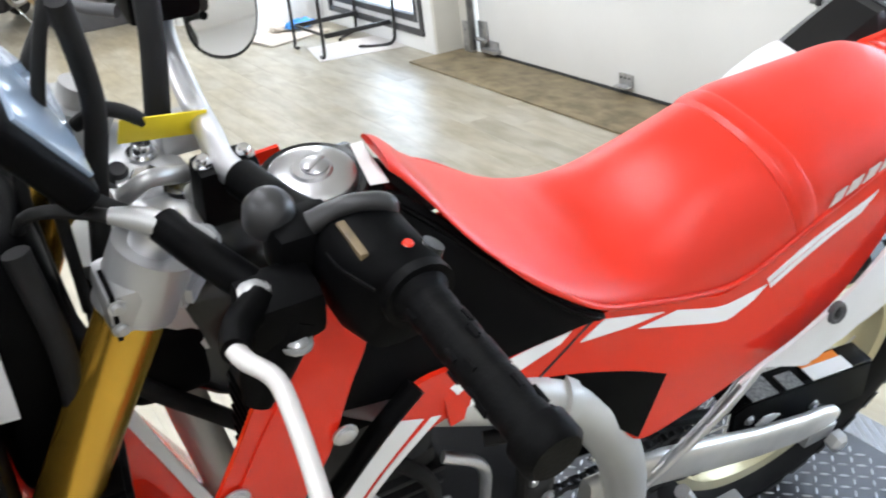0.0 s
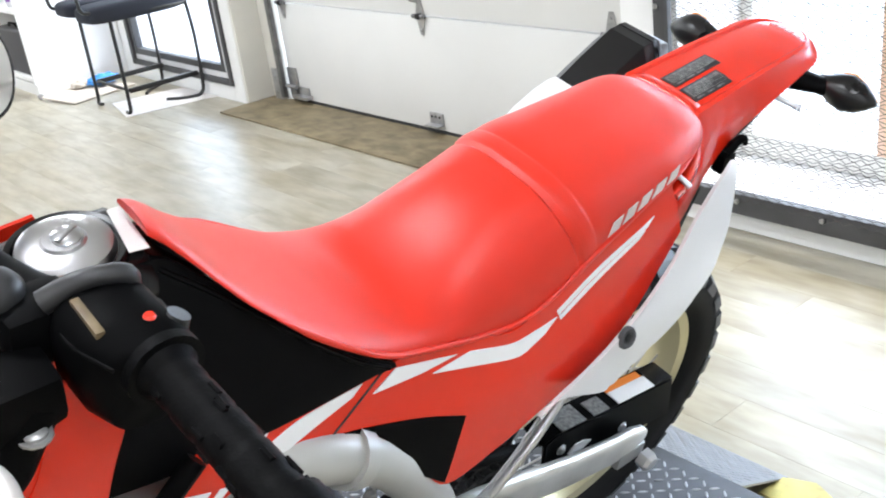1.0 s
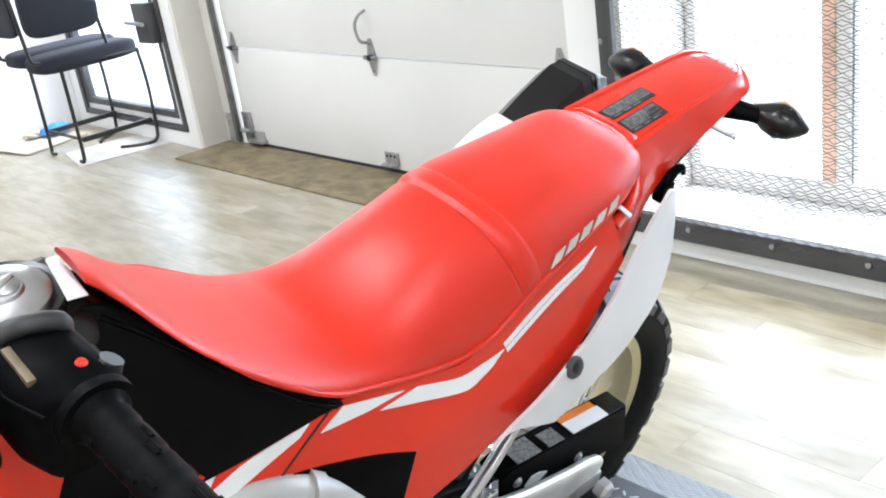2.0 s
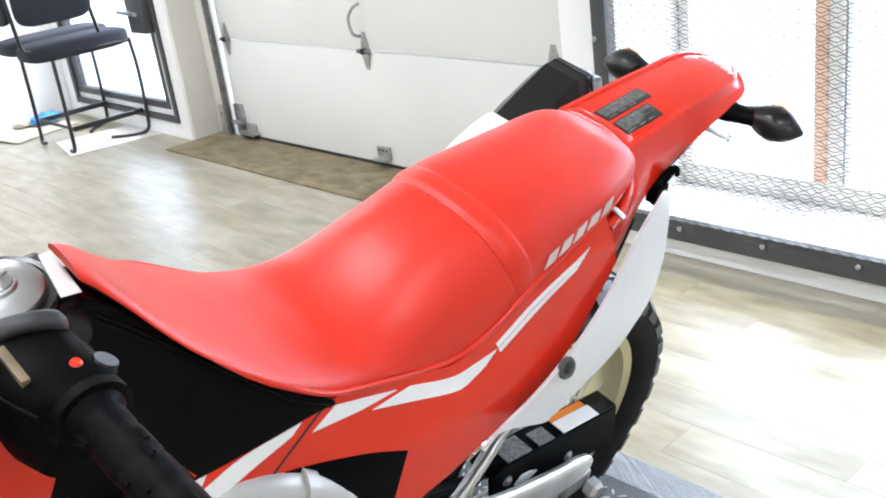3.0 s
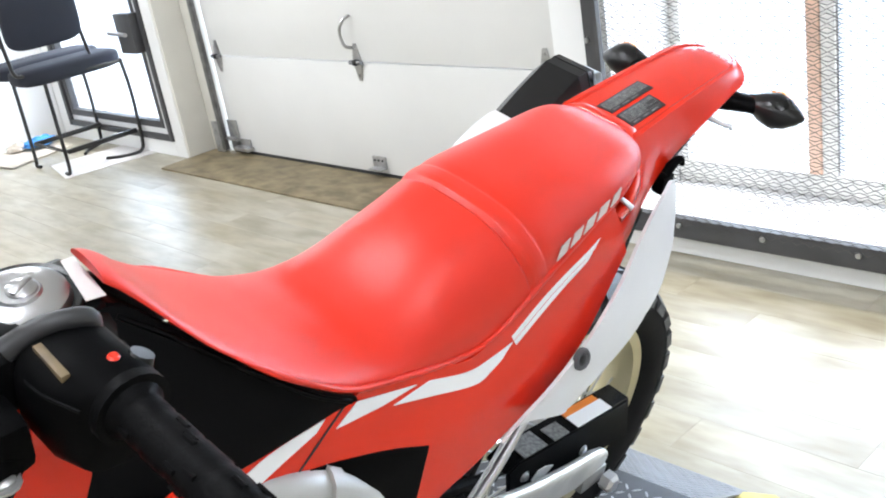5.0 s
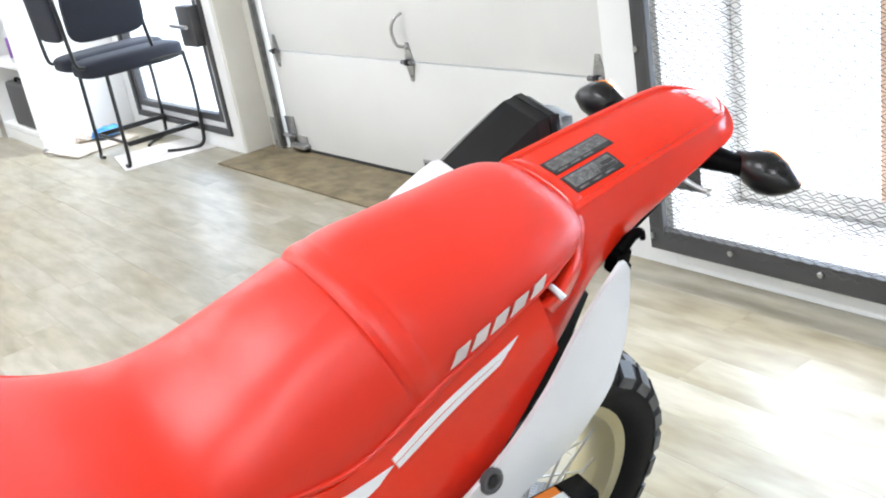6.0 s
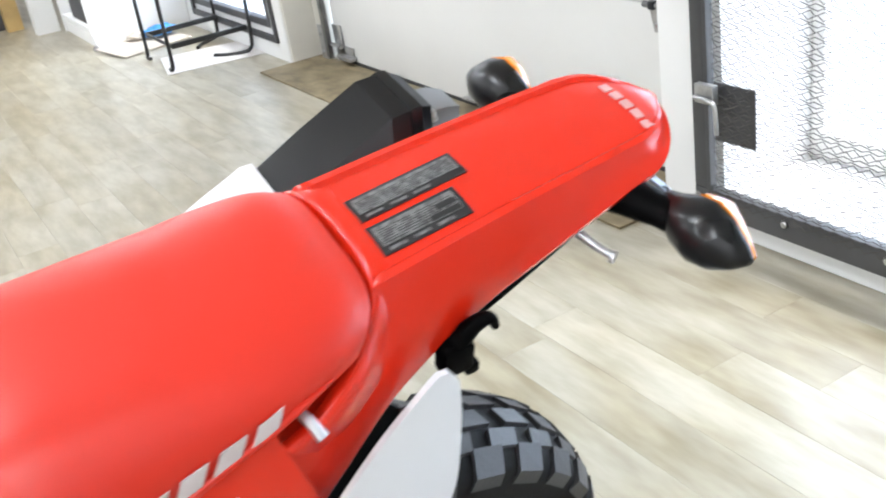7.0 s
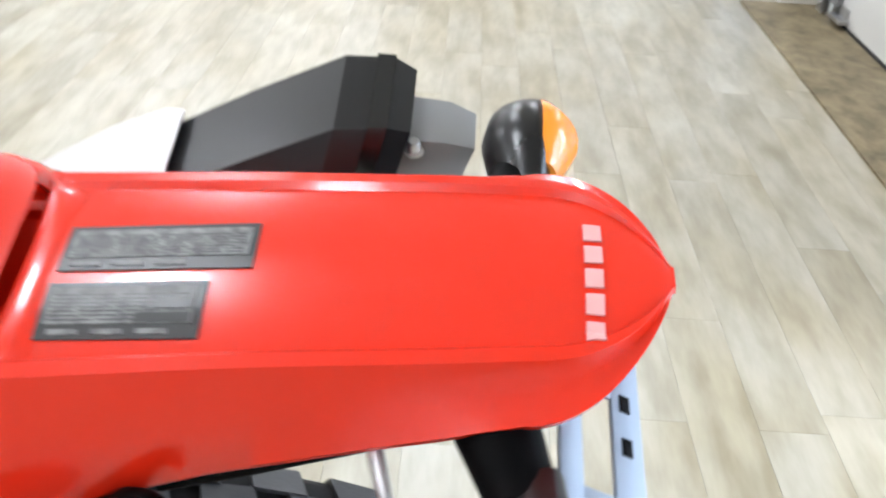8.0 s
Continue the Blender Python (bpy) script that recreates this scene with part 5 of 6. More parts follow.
def fork():
    for s in (-1, 1):
        f = part("fork_tube", tube([(-0.018, s * 0.10, 1.075), (-0.083, s * 0.10, 0.93), (-0.170, s * 0.10, 0.735), (-0.257, s * 0.10, 0.54)], [0.026, 0.026, 0.027, 0.027], 24, 2), GOLD, bike, "gold anodised upper fork tube")
        part("fork_cap", tube([(-0.008, s * 0.10, 1.105), (-0.021, s * 0.10, 1.072)], 0.017, 20, 1), SILVER if s < 0 else ALU, f, "fork cap")
        part("dust_seal", tube([(-0.258, s * 0.10, 0.545), (-0.272, s * 0.10, 0.518)], 0.030, 20, 1), BLACK, f)
        part("fork_slider", tube([(-0.265, s * 0.10, 0.53), (-0.40, s * 0.10, 0.36), (-0.47, s * 0.10, 0.33)], [0.021, 0.024, 0.026], 16), SILVER, bike, "silver lower fork leg")
        part("guide_line", tube([(-0.062, s * 0.123, 0.98), (-0.128, s * 0.124, 0.83)], 0.0012, 6, 1), BLACK, f)
        # upper clamp eye: two cheeks with a slit and pinch bolts
        c = part("clamp_eye", joined(tube([(-0.012, s * 0.10, 1.088), (-0.034, s * 0.10, 1.040)], 0.031, 24, 1), box((-0.058, s * 0.10 - 0.029, 1.038), (-0.024, s * 0.10 + 0.020, 1.078), 0.010)), ALU, bike, "cast aluminium fork clamp")
        part("slit", box((-0.054, s * 0.10 - 0.0285, 1.036), (-0.0505, s * 0.10 + 0.002, 1.0795), 0), BLACK, c)
        for z in (1.047, 1.068):
            part("pinch_bolt", bolt_mesh(0.005, 0.003), ALU, c, m=pose(-0.050, s * 0.10 - 0.029, z, 0, 0, 180))
    part("upper_yoke", prism([(-0.035, -0.10), (0.0, -0.125), (0.030, -0.09), (0.052, -0.03), (0.052, 0.03), (0.030, 0.09), (0.0, 0.125), (-0.035, 0.10), (-0.015, 0.04), (-0.015, -0.04)], 1.035, 1.060, 0.006, "z"), ALU, bike, "cast aluminium upper fork yoke")
    part("lower_yoke", prism([(-0.135, -0.13), (-0.07, -0.13), (-0.05, 0), (-0.07, 0.13), (-0.135, 0.13), (-0.12, 0)], 0.835, 0.865, 0.006, "z"), BLACK, bike, "black lower fork yoke")
    part("stem_nut", lathe([(0, 0.014), (0.012, 0.014), (0.016, 0.010), (0.016, 0), (0, 0)], 6), CHROME, bike, "polished steering stem nut", m=pose(0.012, 0.0, 1.060))
    for s in (-1, 1):
        top = 1.108 if s < 0 else 1.086
        r = part("bar_riser", joined(box((0.035, s * 0.05 - 0.016, 1.055), (0.085, s * 0.05 + 0.016, top), 0.008)), BLACK if s < 0 else ALU, bike, "black bar clamp" if s < 0 else "cast aluminium bar clamp")
        for x in (0.044, 0.076):
            part("bolt", bolt_mesh(0.006, 0.006, "z"), CHROME, r, m=pose(x, s * 0.05, top))


fork()


def handlebar():
    path = [(0.120, -0.392, 1.120), (0.117, -0.30, 1.120), (0.108, -0.22, 1.118), (0.078, -0.13, 1.110), (0.060, -0.06, 1.104), (0.066, 0.0, 1.095), (0.074, 0.08, 1.088), (0.086, 0.17, 1.084), (0.104, 0.26, 1.090), (0.124, 0.36, 1.095), (0.142, 0.45, 1.095)]
    bar = part("handlebar", tube(path, 0.0112, 16), SILVER, bike, "satin silver steel handlebar")
    part("bar_sleeve", tube([(0.101, -0.19, 1.1155), (0.088, -0.155, 1.113), (0.078, -0.13, 1.110), (0.064, -0.075, 1.105)], 0.0150, 16), BLACK, bar, "black sleeve round the bar")
    for s, a, b in ((-1, V((0.1145, -0.253, 1.120)), V((0.120, -0.394, 1.120))), (1, V((0.108, 0.275, 1.091)), V((0.141, 0.44, 1.095)))):
        d = (b - a).normalized()
        pts, rs = [], []
        for i in range(31):
            f = i / 30
            pts.append(a + (b - a) * f)
            ridge = 0.0012 if (i % 6) in (0,) else 0.0
            rs.append((0.0205 if f < 0.05 else 0.0165 - ridge) if f < 0.97 else 0.0185)
        grip = part("grip", tube(pts, rs, 20, raw=True), GRIP, bar, "worn black rubber grip")
        part("flange", tube([a - d * 0.004, a + d * 0.004], 0.026, 24, 1), GRIP, grip)
        part("end_cap", tube([b - d * 0.012, b + d * 0.004, b + d * 0.008], [0.021, 0.021, 0.017], 24, 1), GRIP, grip, "grip end")
        rnd = random.Random(3)
        for k in range(24):
            t, ang = rnd.uniform(0.12, 0.92), rnd.uniform(0, 6.28)
            u = d.orthogonal().normalized()
            v = d.cross(u)
            c = a + (b - a) * t + (u * math.cos(ang) + v * math.sin(ang)) * 0.0162
            part("grip_rib", tube([c - d * 0.005, c + d * 0.005], 0.0022, 6, 1), GRIP, grip)
    return bar


bar = handlebar()


WORN = material("worn_brown_plastic", (0.16, 0.115, 0.06), 0.5, var=0.3, scale=40)


LEVER_GREY = material("dull_grey_alloy", (0.035, 0.035, 0.036), 0.42, metal=0.4, var=0.15)
LEVER = material("pale_satin_alloy", (0.50, 0.48, 0.455), 0.45, metal=0.25, var=0.08)


def left_controls():
    sw = part("switch_housing", loft([[V((x0 + rx * math.copysign(abs(math.cos(a)) ** 0.7, math.cos(a)), y, z0 + rz * math.copysign(abs(math.sin(a)) ** 0.7, math.sin(a)))) for a in (2 * math.pi * j / 20 for j in range(20))]
                                      for y, x0, z0, rx, rz in ((-0.252, 0.114, 1.114, 0.022, 0.026), (-0.244, 0.110, 1.106, 0.031, 0.039), (-0.219, 0.106, 1.104, 0.034, 0.042), (-0.192, 0.104, 1.106, 0.034, 0.040), (-0.176, 0.104, 1.110, 0.027, 0.030), (-0.170, 0.104, 1.112, 0.020, 0.021))]), BLACK, bike, "black left switch housing")
    part("thumb_switch", box((0.122, -0.222, 1.112), (0.140, -0.200, 1.128), 0.005), GLOSS, sw, "glossy thumb switch")
    part("horn_button", lathe([(0, 0.008), (0.008, 0.008), (0.010, 0), (0, 0)], 16), GLOSS, sw, m=pose(0.132, -0.234, 1.132, 0, 30, 0))
    part("parting_line", tube([(0.084, -0.252, 1.134), (0.074, -0.214, 1.130), (0.079, -0.179, 1.126)], 0.0012, 6), GRIP, sw)
    part("worn_stripe", box((0.085, -0.230, 1.1400), (0.091, -0.194, 1.1452), 0.001), WORN, sw, "worn brown stripe")
    part("signal_button", tube([(0.108, -0.226, 1.112), (0.114, -0.230, 1.128), (0.117, -0.232, 1.140), (0.118, -0.232, 1.146)], [0.008, 0.009, 0.007, 0.003], 14), RED, sw, "red push button")
    perch = part("clutch_perch", joined(box((0.047, -0.188, 1.090), (0.097, -0.148, 1.135), 0.012), box((0.012, -0.223, 1.075), (0.067, -0.178, 1.115), 0.010), tube([(0.032, -0.188, 1.100), (0.007, -0.153, 1.115), (-0.008, -0.118, 1.120)], 0.013, 12)), BLACK, bike, "black clutch lever perch")
    part("mirror_boss", lathe([(0, 0.020), (0.008, 0.019), (0.014, 0.015), (0.018, 0.008), (0.018, -0.006), (0, -0.006)], 24), LEVER_GREY, perch, "grey metal mirror boss cap", m=pose(0.055, -0.152, 1.130, 12, 0, 0))
    part("choke_knob", tube([(0.074, -0.178, 1.136), (0.094, -0.183, 1.146), (0.112, -0.188, 1.148), (0.124, -0.190, 1.143), (0.127, -0.190, 1.133)], [0.0085, 0.0075, 0.007, 0.008, 0.006], 12), LEVER_GREY, perch, "grey metal choke lever")
    for x, y, z in ((0.024, -0.200, 1.115), (0.042, -0.223, 1.080)):
        part("bolt", bolt_mesh(0.008, 0.004, "z"), ALU, perch, m=pose(x, y, z))
    part("cable_adjuster", tube([(-0.038, -0.100, 1.125), (-0.018, -0.113, 1.123), (0.007, -0.138, 1.118), (0.016, -0.148, 1.115)], [0.006, 0.010, 0.010, 0.007], 12), ALU, perch, "grey cable adjuster")
    part("clutch_cable", tube([(0.012, -0.143, 1.116), (-0.038, -0.100, 1.125), (-0.088, -0.048, 1.100), (-0.088, -0.008, 1.000), (-0.05, -0.02, 0.85)], 0.005, 8), RUBBER, perch, "black clutch cable")
    part("rubber_boot", tube([(0.047, -0.203, 1.090), (0.022, -0.213, 1.050), (0.012, -0.220, 1.030)], [0.022, 0.018, 0.010], 12), BLACK, perch, "black rubber lever boot")
    part("clutch_lever", tube([(-0.006, -0.246, 1.119), (-0.004, -0.258, 1.120), (0.006, -0.279, 1.120), (0.004, -0.310, 1.120), (-0.003, -0.355, 1.120), (-0.012, -0.398, 1.120), (-0.014, -0.405, 1.120)], [0.0068, 0.0068, 0.0064, 0.006, 0.0058, 0.0066, 0.0075], 14, 6, 0.75), LEVER, bike, "pale satin clutch lever")
    part("lever_pivot", tube([(0.026, -0.203, 1.108), (0.004, -0.224, 1.112), (-0.006, -0.247, 1.118)], [0.012, 0.011, 0.0095], 14), BLACK, perch, "black lever pivot")


left_controls()


def right_controls():
    sw = part("brake_reservoir", joined(box((0.055, 0.17, 1.10), (0.125, 0.235, 1.165), 0.012), box((0.08, 0.205, 1.085), (0.13, 0.265, 1.13), 0.012)), BLACK, bike, "black brake reservoir and switch housing")
    part("lid_bolt", bolt_mesh(0.005, 0.003, "z"), SILVER, sw, m=pose(0.07, 0.185, 1.166))
    part("brake_lever", tube([(0.06, 0.23, 1.09), (0.03, 0.27, 1.085), (0.035, 0.34, 1.08), (0.05, 0.42, 1.08)], 0.0065, 12), CASE, bike, "dark satin brake lever")
    stem = part("mirror_stem", tube([(0.095, 0.20, 1.13), (0.13, 0.26, 1.12), (0.18, 0.36, 1.03), (0.200, 0.42, 0.97)], 0.006, 10), BLACK, bike, "black mirror stem")
    m = Matrix.Translation((0.228, 0.45, 0.943)) @ V((-0.22, -0.78, 0.58)).to_track_quat("X", "Z").to_matrix().to_4x4()
    out = [(-0.046, 0.0), (-0.042, 0.038), (-0.020, 0.060), (0.018, 0.060), (0.042, 0.038), (0.048, 0.0), (0.040, -0.036), (0.018, -0.056), (-0.014, -0.056), (-0.038, -0.036)]
    sm = [(p.x, p.z) for p in spline([(a, 0, b) for a, b in out + out[:1]], 4)][:-1]
    head = part("mirror_head", moved(prism(sm, -0.022, 0.0, 0.006, "x"), m), GLOSS, stem, "glossy black mirror shell")
    part("mirror_glass", moved(prism([(a * 0.94, b * 0.94) for a, b in sm], 0.0005, 0.0015, 0, "x"), m), MIRROR, head, "mirror glass")


right_controls()


def cockpit():
    d = part("instrument_panel", moved(box((-0.025, -0.075, -0.045), (0.0, 0.075, 0.045), 0.010, 3), pose(-0.062, -0.030, 1.180, 0, -34, 0)), BLACK, bike, "black instrument panel")
    # The screen's pale blue reflection is put into its base colour.
    part("display", moved(box((-0.002, -0.062, -0.034), (0.002, 0.062, 0.034), 0.001), pose(-0.061, -0.030, 1.182, 0, -34, 0)), SCREEN, d, "display glass with its blue-grey reflection in the colour")
    h = part("headlight_fairing", loft([[V((x, y * w, z + zc)) for y, z in ((-1, -0.03), (-1.0, 0.05), (-0.7, 0.11), (0, 0.125), (0.7, 0.11), (1.0, 0.05), (1, -0.03), (0.5, -0.06), (-0.5, -0.06))] for x, w, zc in ((-0.13, 0.125, 1.02), (-0.19, 0.115, 1.015), (-0.25, 0.08, 1.0), (-0.27, 0.05, 0.99))]), WHITE, bike, "white headlight fairing")
    part("headlight", lathe([(0, 0.03), (0.05, 0.022), (0.07, 0.0), (0.07, -0.03), (0, -0.03)], 28, "x"), GLASS, h, m=pose(-0.262, 0, 0.975, 0, 0, 180))
    # Black blocks added for the shadow behind headlight and fork.
    part("headlight_dark_filler", cushion((-0.150, -0.075, 0.80), (-0.075, 0.085, 1.085), 0.02), BLACK, bike, "black filler for the shadow behind the headlight")
    part("fork_dark_filler", cushion((-0.055, -0.062, 0.865), (0.055, 0.062, 0.965), 0.02), BLACK, bike, "black filler for the dark gap behind the fork")
    for k, (x, y, z) in enumerate(((0.012, -0.055, 1.064), (0.030, -0.075, 1.062), (-0.006, 0.03, 1.062), (0.020, 0.045, 1.066), (0.044, -0.030, 1.070), (0.006, -0.085, 1.070), (0.046, 0.062, 1.074))):
        part("yoke_bolt", joined(lathe([(0, 0.012), (0.007, 0.012), (0.009, 0.009), (0.009, 0), (0, 0)], 12), lathe([(0, 0.002), (0.013, 0.002), (0.013, 0), (0, 0)], 16)), (CHROME, ALU, ENGINE)[k % 3], bike, "small fitting on the fork yoke", m=pose(x, y, z - 0.006, 10 * (k % 3), 8, 0))
    for pts, r, mat in ((((-0.02, -0.055, 1.10), (0.000, -0.060, 1.115), (0.025, -0.045, 1.100), (0.040, -0.02, 1.080)), 0.007, ALU),
                        (((-0.03, 0.02, 1.12), (-0.01, 0.01, 1.135), (0.015, 0.02, 1.115), (0.03, 0.035, 1.085)), 0.006, RUBBER),
                        (((-0.045, -0.06, 1.115), (-0.02, -0.075, 1.10), (0.005, -0.08, 1.075), (0.02, -0.06, 1.05)), 0.006, RUBBER)):
        part("hose", tube(pts, r, 10), mat, bike, "short hose across the yoke")
    # Shell made wide so that the space round the bracket stays dark.
    part("back_shell", box((-0.185, -0.165, 0.80), (-0.150, 0.165, 1.12), 0.02), BLACK, bike, "black headlight bracket shell, widened to keep the area dark")
    for pts, r in ((((-0.034, -0.05, 1.26), (-0.026, -0.04, 1.21), (-0.022, -0.03, 1.16), (-0.032, -0.03, 1.09), (-0.05, -0.04, 0.95)), 0.0085),
                   (((0.04, 0.12, 1.20), (-0.02, 0.06, 1.20), (-0.06, 0.02, 1.16), (-0.08, 0.0, 1.08), (-0.07, -0.02, 0.95)), 0.0055),
                   (((0.05, 0.20, 1.12), (0.02, 0.17, 1.21), (-0.03, 0.0, 1.25), (-0.06, -0.03, 1.15), (-0.06, -0.05, 1.0)), 0.005),
                   (((0.038, 0.05, 1.075), (0.044, 0.06, 1.11), (0.052, 0.08, 1.15), (0.060, 0.12, 1.20)), 0.011),
                   (((-0.10, -0.08, 1.10), (-0.09, -0.10, 1.02), (-0.09, -0.09, 0.92), (-0.08, -0.07, 0.80)), 0.010),
                   (((-0.09, 0.05, 1.08), (-0.08, -0.02, 0.99), (-0.05, -0.06, 0.93), (0.02, -0.06, 0.84), (0.08, -0.05, 0.76)), 0.009)):
        part("control_cable", tube(pts, r, 10), RUBBER, bike, "black control cable")
    tag = part("hang_tag", moved(box((-0.035, -0.0008, -0.013), (0.035, 0.0008, 0.012), 0.0005), pose(0.035, 0.02, 1.100, 12, 8, 0)), YELLOW, bike, "yellow paper tag on the yoke")
    part("key_lock", tube([(0.038, -0.012, 1.050), (0.036, -0.012, 1.066)], 0.015, 16, 1), GLOSS, bike, "ignition lock")
    mg = part("front_mudguard", loft([[V((x, y, z - 0.035 * (abs(y) / 0.085) ** 2 + t)) for t, seq in ((0, range(-4, 5)), (-0.006, range(4, -5, -1))) for y in (w * k / 4 for k in seq)] for x, z, w in ((-0.85, 0.64, 0.05), (-0.70, 0.74, 0.075), (-0.50, 0.80, 0.085), (-0.30, 0.845, 0.085), (-0.14, 0.85, 0.08), (-0.05, 0.80, 0.075), (0.03, 0.62, 0.06))]), RED, bike, "red front mudguard")
    part("guard_edge", prism([(-0.054, 0.900), (-0.048, 0.889), (-0.024, 0.809), (0.011, 0.708), (-0.007, 0.720), (-0.038, 0.817), (-0.060, 0.881)], -0.062, -0.058, 0.001), WHITE, mg, "white plastic strip")
    part("mudguard_flap", prism([(-0.059, 0.880), (-0.039, 0.815), (-0.006, 0.714), (-0.100, 0.780), (-0.075, 0.840)], -0.060, -0.055, 0.001), RED, mg, "red mudguard flap")


cockpit()
part("side_stand", tube([(0.42, -0.11, 0.32), (0.43, -0.18, 0.21), (0.44, -0.240, 0.105)], 0.011, 12), GREY, bike, "grey side stand")
part("stand_foot", moved(box((-0.03, -0.022, -0.006), (0.03, 0.022, 0.006), 0.003), pose(0.44, -0.245, 0.095, -20, 0, 0)), GREY, bike)
for s in (-1, 1):
    part("foot_peg", joined(tube([(0.44, s * 0.13, 0.28), (0.44, s * 0.22, 0.285)], 0.016, 10, 1), box((0.425, s * 0.175 - 0.045, 0.29), (0.455, s * 0.175 + 0.045, 0.305), 0.003)), GREY, bike, "steel foot peg")
part("passenger_peg", joined(box((0.70, -0.155, 0.275), (0.78, -0.125, 0.295), 0.004), tube([(0.66, -0.12, 0.36), (0.70, -0.14, 0.29)], 0.012, 10, 1)), ALU, bike, "ribbed passenger foot peg")

# ---- lift ----
def lift_table():
    t = thing("motorcycle_lift", label="low motorcycle lift with dark steel tread plate and sloping end ramp", category="lift")
    part("deck", box((-1.15, -0.10, LIFT - 0.012), (1.272, 0.74, LIFT - 0.003), 0.001), TREAD, t, "dark tread plate deck")
    part("lift_frame", joined(box((-1.12, -0.08, 0.10), (1.26, -0.03, LIFT - 0.012), 0.004), box((-1.12, 0.67, 0.10), (1.26, 0.72, LIFT - 0.012), 0.004), box((1.21, -0.08, 0.10), (1.26, 0.72, LIFT - 0.012), 0.004), box((-1.12, -0.08, 0.10), (-1.07, 0.72, LIFT - 0.012), 0.004),
                              box((-0.9, 0.0, 0.0), (-0.82, 0.64, 0.10), 0.004), box((1.0, 0.0, 0.0), (1.08, 0.64, 0.10), 0.004)), DARKST, t, "dark steel frame under the deck")
    x0, z0, x1, z1 = 1.275, LIFT - 0.005, 1.615, 0.004
    me = mesh_of("ramp", [(x0, 0.13, z0), (x0, 0.72, z0), (x1, 0.72, z1), (x1, 0.245, z1), (x0, 0.13, z0 - 0.006), (x0, 0.72, z0 - 0.006), (x1, 0.72, z1 - 0.004), (x1, 0.245, z1 - 0.004)],
                 [(0, 1, 2, 3), (7, 6, 5, 4), (0, 4, 5, 1), (1, 5, 6, 2), (2, 6, 7, 3), (3, 7, 4, 0)], False)
    part("ramp", me, RAMPM, t, "paler tread plate ramp")

    def lozenges(px, x_lo, x_hi, y_lo, y_hi, at, up, inside, k):
        verts, faces = [], []
        nx, ny = int((x_hi - x_lo) / px), int((y_hi - y_lo) / px)
        for i in range(nx):
            for j in range(ny):
                x, y = x_lo + (i + 0.5) * px, y_lo + (j + 0.5) * px
                if not inside(x, y):
                    continue
                a = math.pi / 4 if (i + j) % 2 else -math.pi / 4
                c, s = math.cos(a), math.sin(a)
                L, W, h = px * 0.46, px * 0.11, 0.0016 * k
                o = len(verts)
                for u, v, q in ((-L, 0, 0), (-L * 0.45, -W, 0), (L * 0.45, -W, 0), (L, 0, 0), (L * 0.45, W, 0), (-L * 0.45, W, 0), (-L * 0.7, 0, h), (-L * 0.4, -W * 0.4, h), (L * 0.4, -W * 0.4, h), (L * 0.7, 0, h), (L * 0.4, W * 0.4, h), (-L * 0.4, W * 0.4, h)):
                    p = at(x + u * c - v * s, y + u * s + v * c) + up * q
                    verts.append(p)
                faces.append((o + 6, o + 7, o + 8, o + 9, o + 10, o + 11))
                for e in range(6):
                    f = (e + 1) % 6
                    faces.append((o + e, o + f, o + 6 + f, o + 6 + e))
        return mesh_of("lozenges", verts, faces, False)
    tagged(part("tread", lozenges(0.024, 0.55, 1.268, -0.09, 0.73, lambda x, y: V((x, y, LIFT - 0.0032)), V((0, 0, 1)), lambda x, y: True, 1.2), LOZENGE, t), kind="stuff")
    sl = (z1 - z0) / (x1 - x0)
    tagged(part("ramp_tread", lozenges(0.020, x0, x1 - 0.004, 0.13, 0.715, lambda x, y: V((x, y, z0 + sl * (x - x0))), V((-sl, 0, 1)).normalized(), lambda x, y: y > 0.145 + 0.115 * (x - x0) / (x1 - x0), 0.9), RAMPM, t), kind="stuff")
    part("corner_block", prism([(1.46, 0.06), (1.475, 0.235), (1.56, 0.225), (1.59, 0.155), (1.55, 0.07)], 0.0, 0.05, 0.006, "z"), YPAINT, t, "yellow painted corner block")


# Lozenges get a brighter metal than the plate between them.
LOZENGE = material("bright_tread_lozenge", (0.42, 0.43, 0.45), 0.34, metal=0.8, var=0.25, scale=30)
RAMPM = material("pale_tread_plate", (0.20, 0.205, 0.22), 0.42, metal=0.6, var=0.2, scale=14)
lift_table()


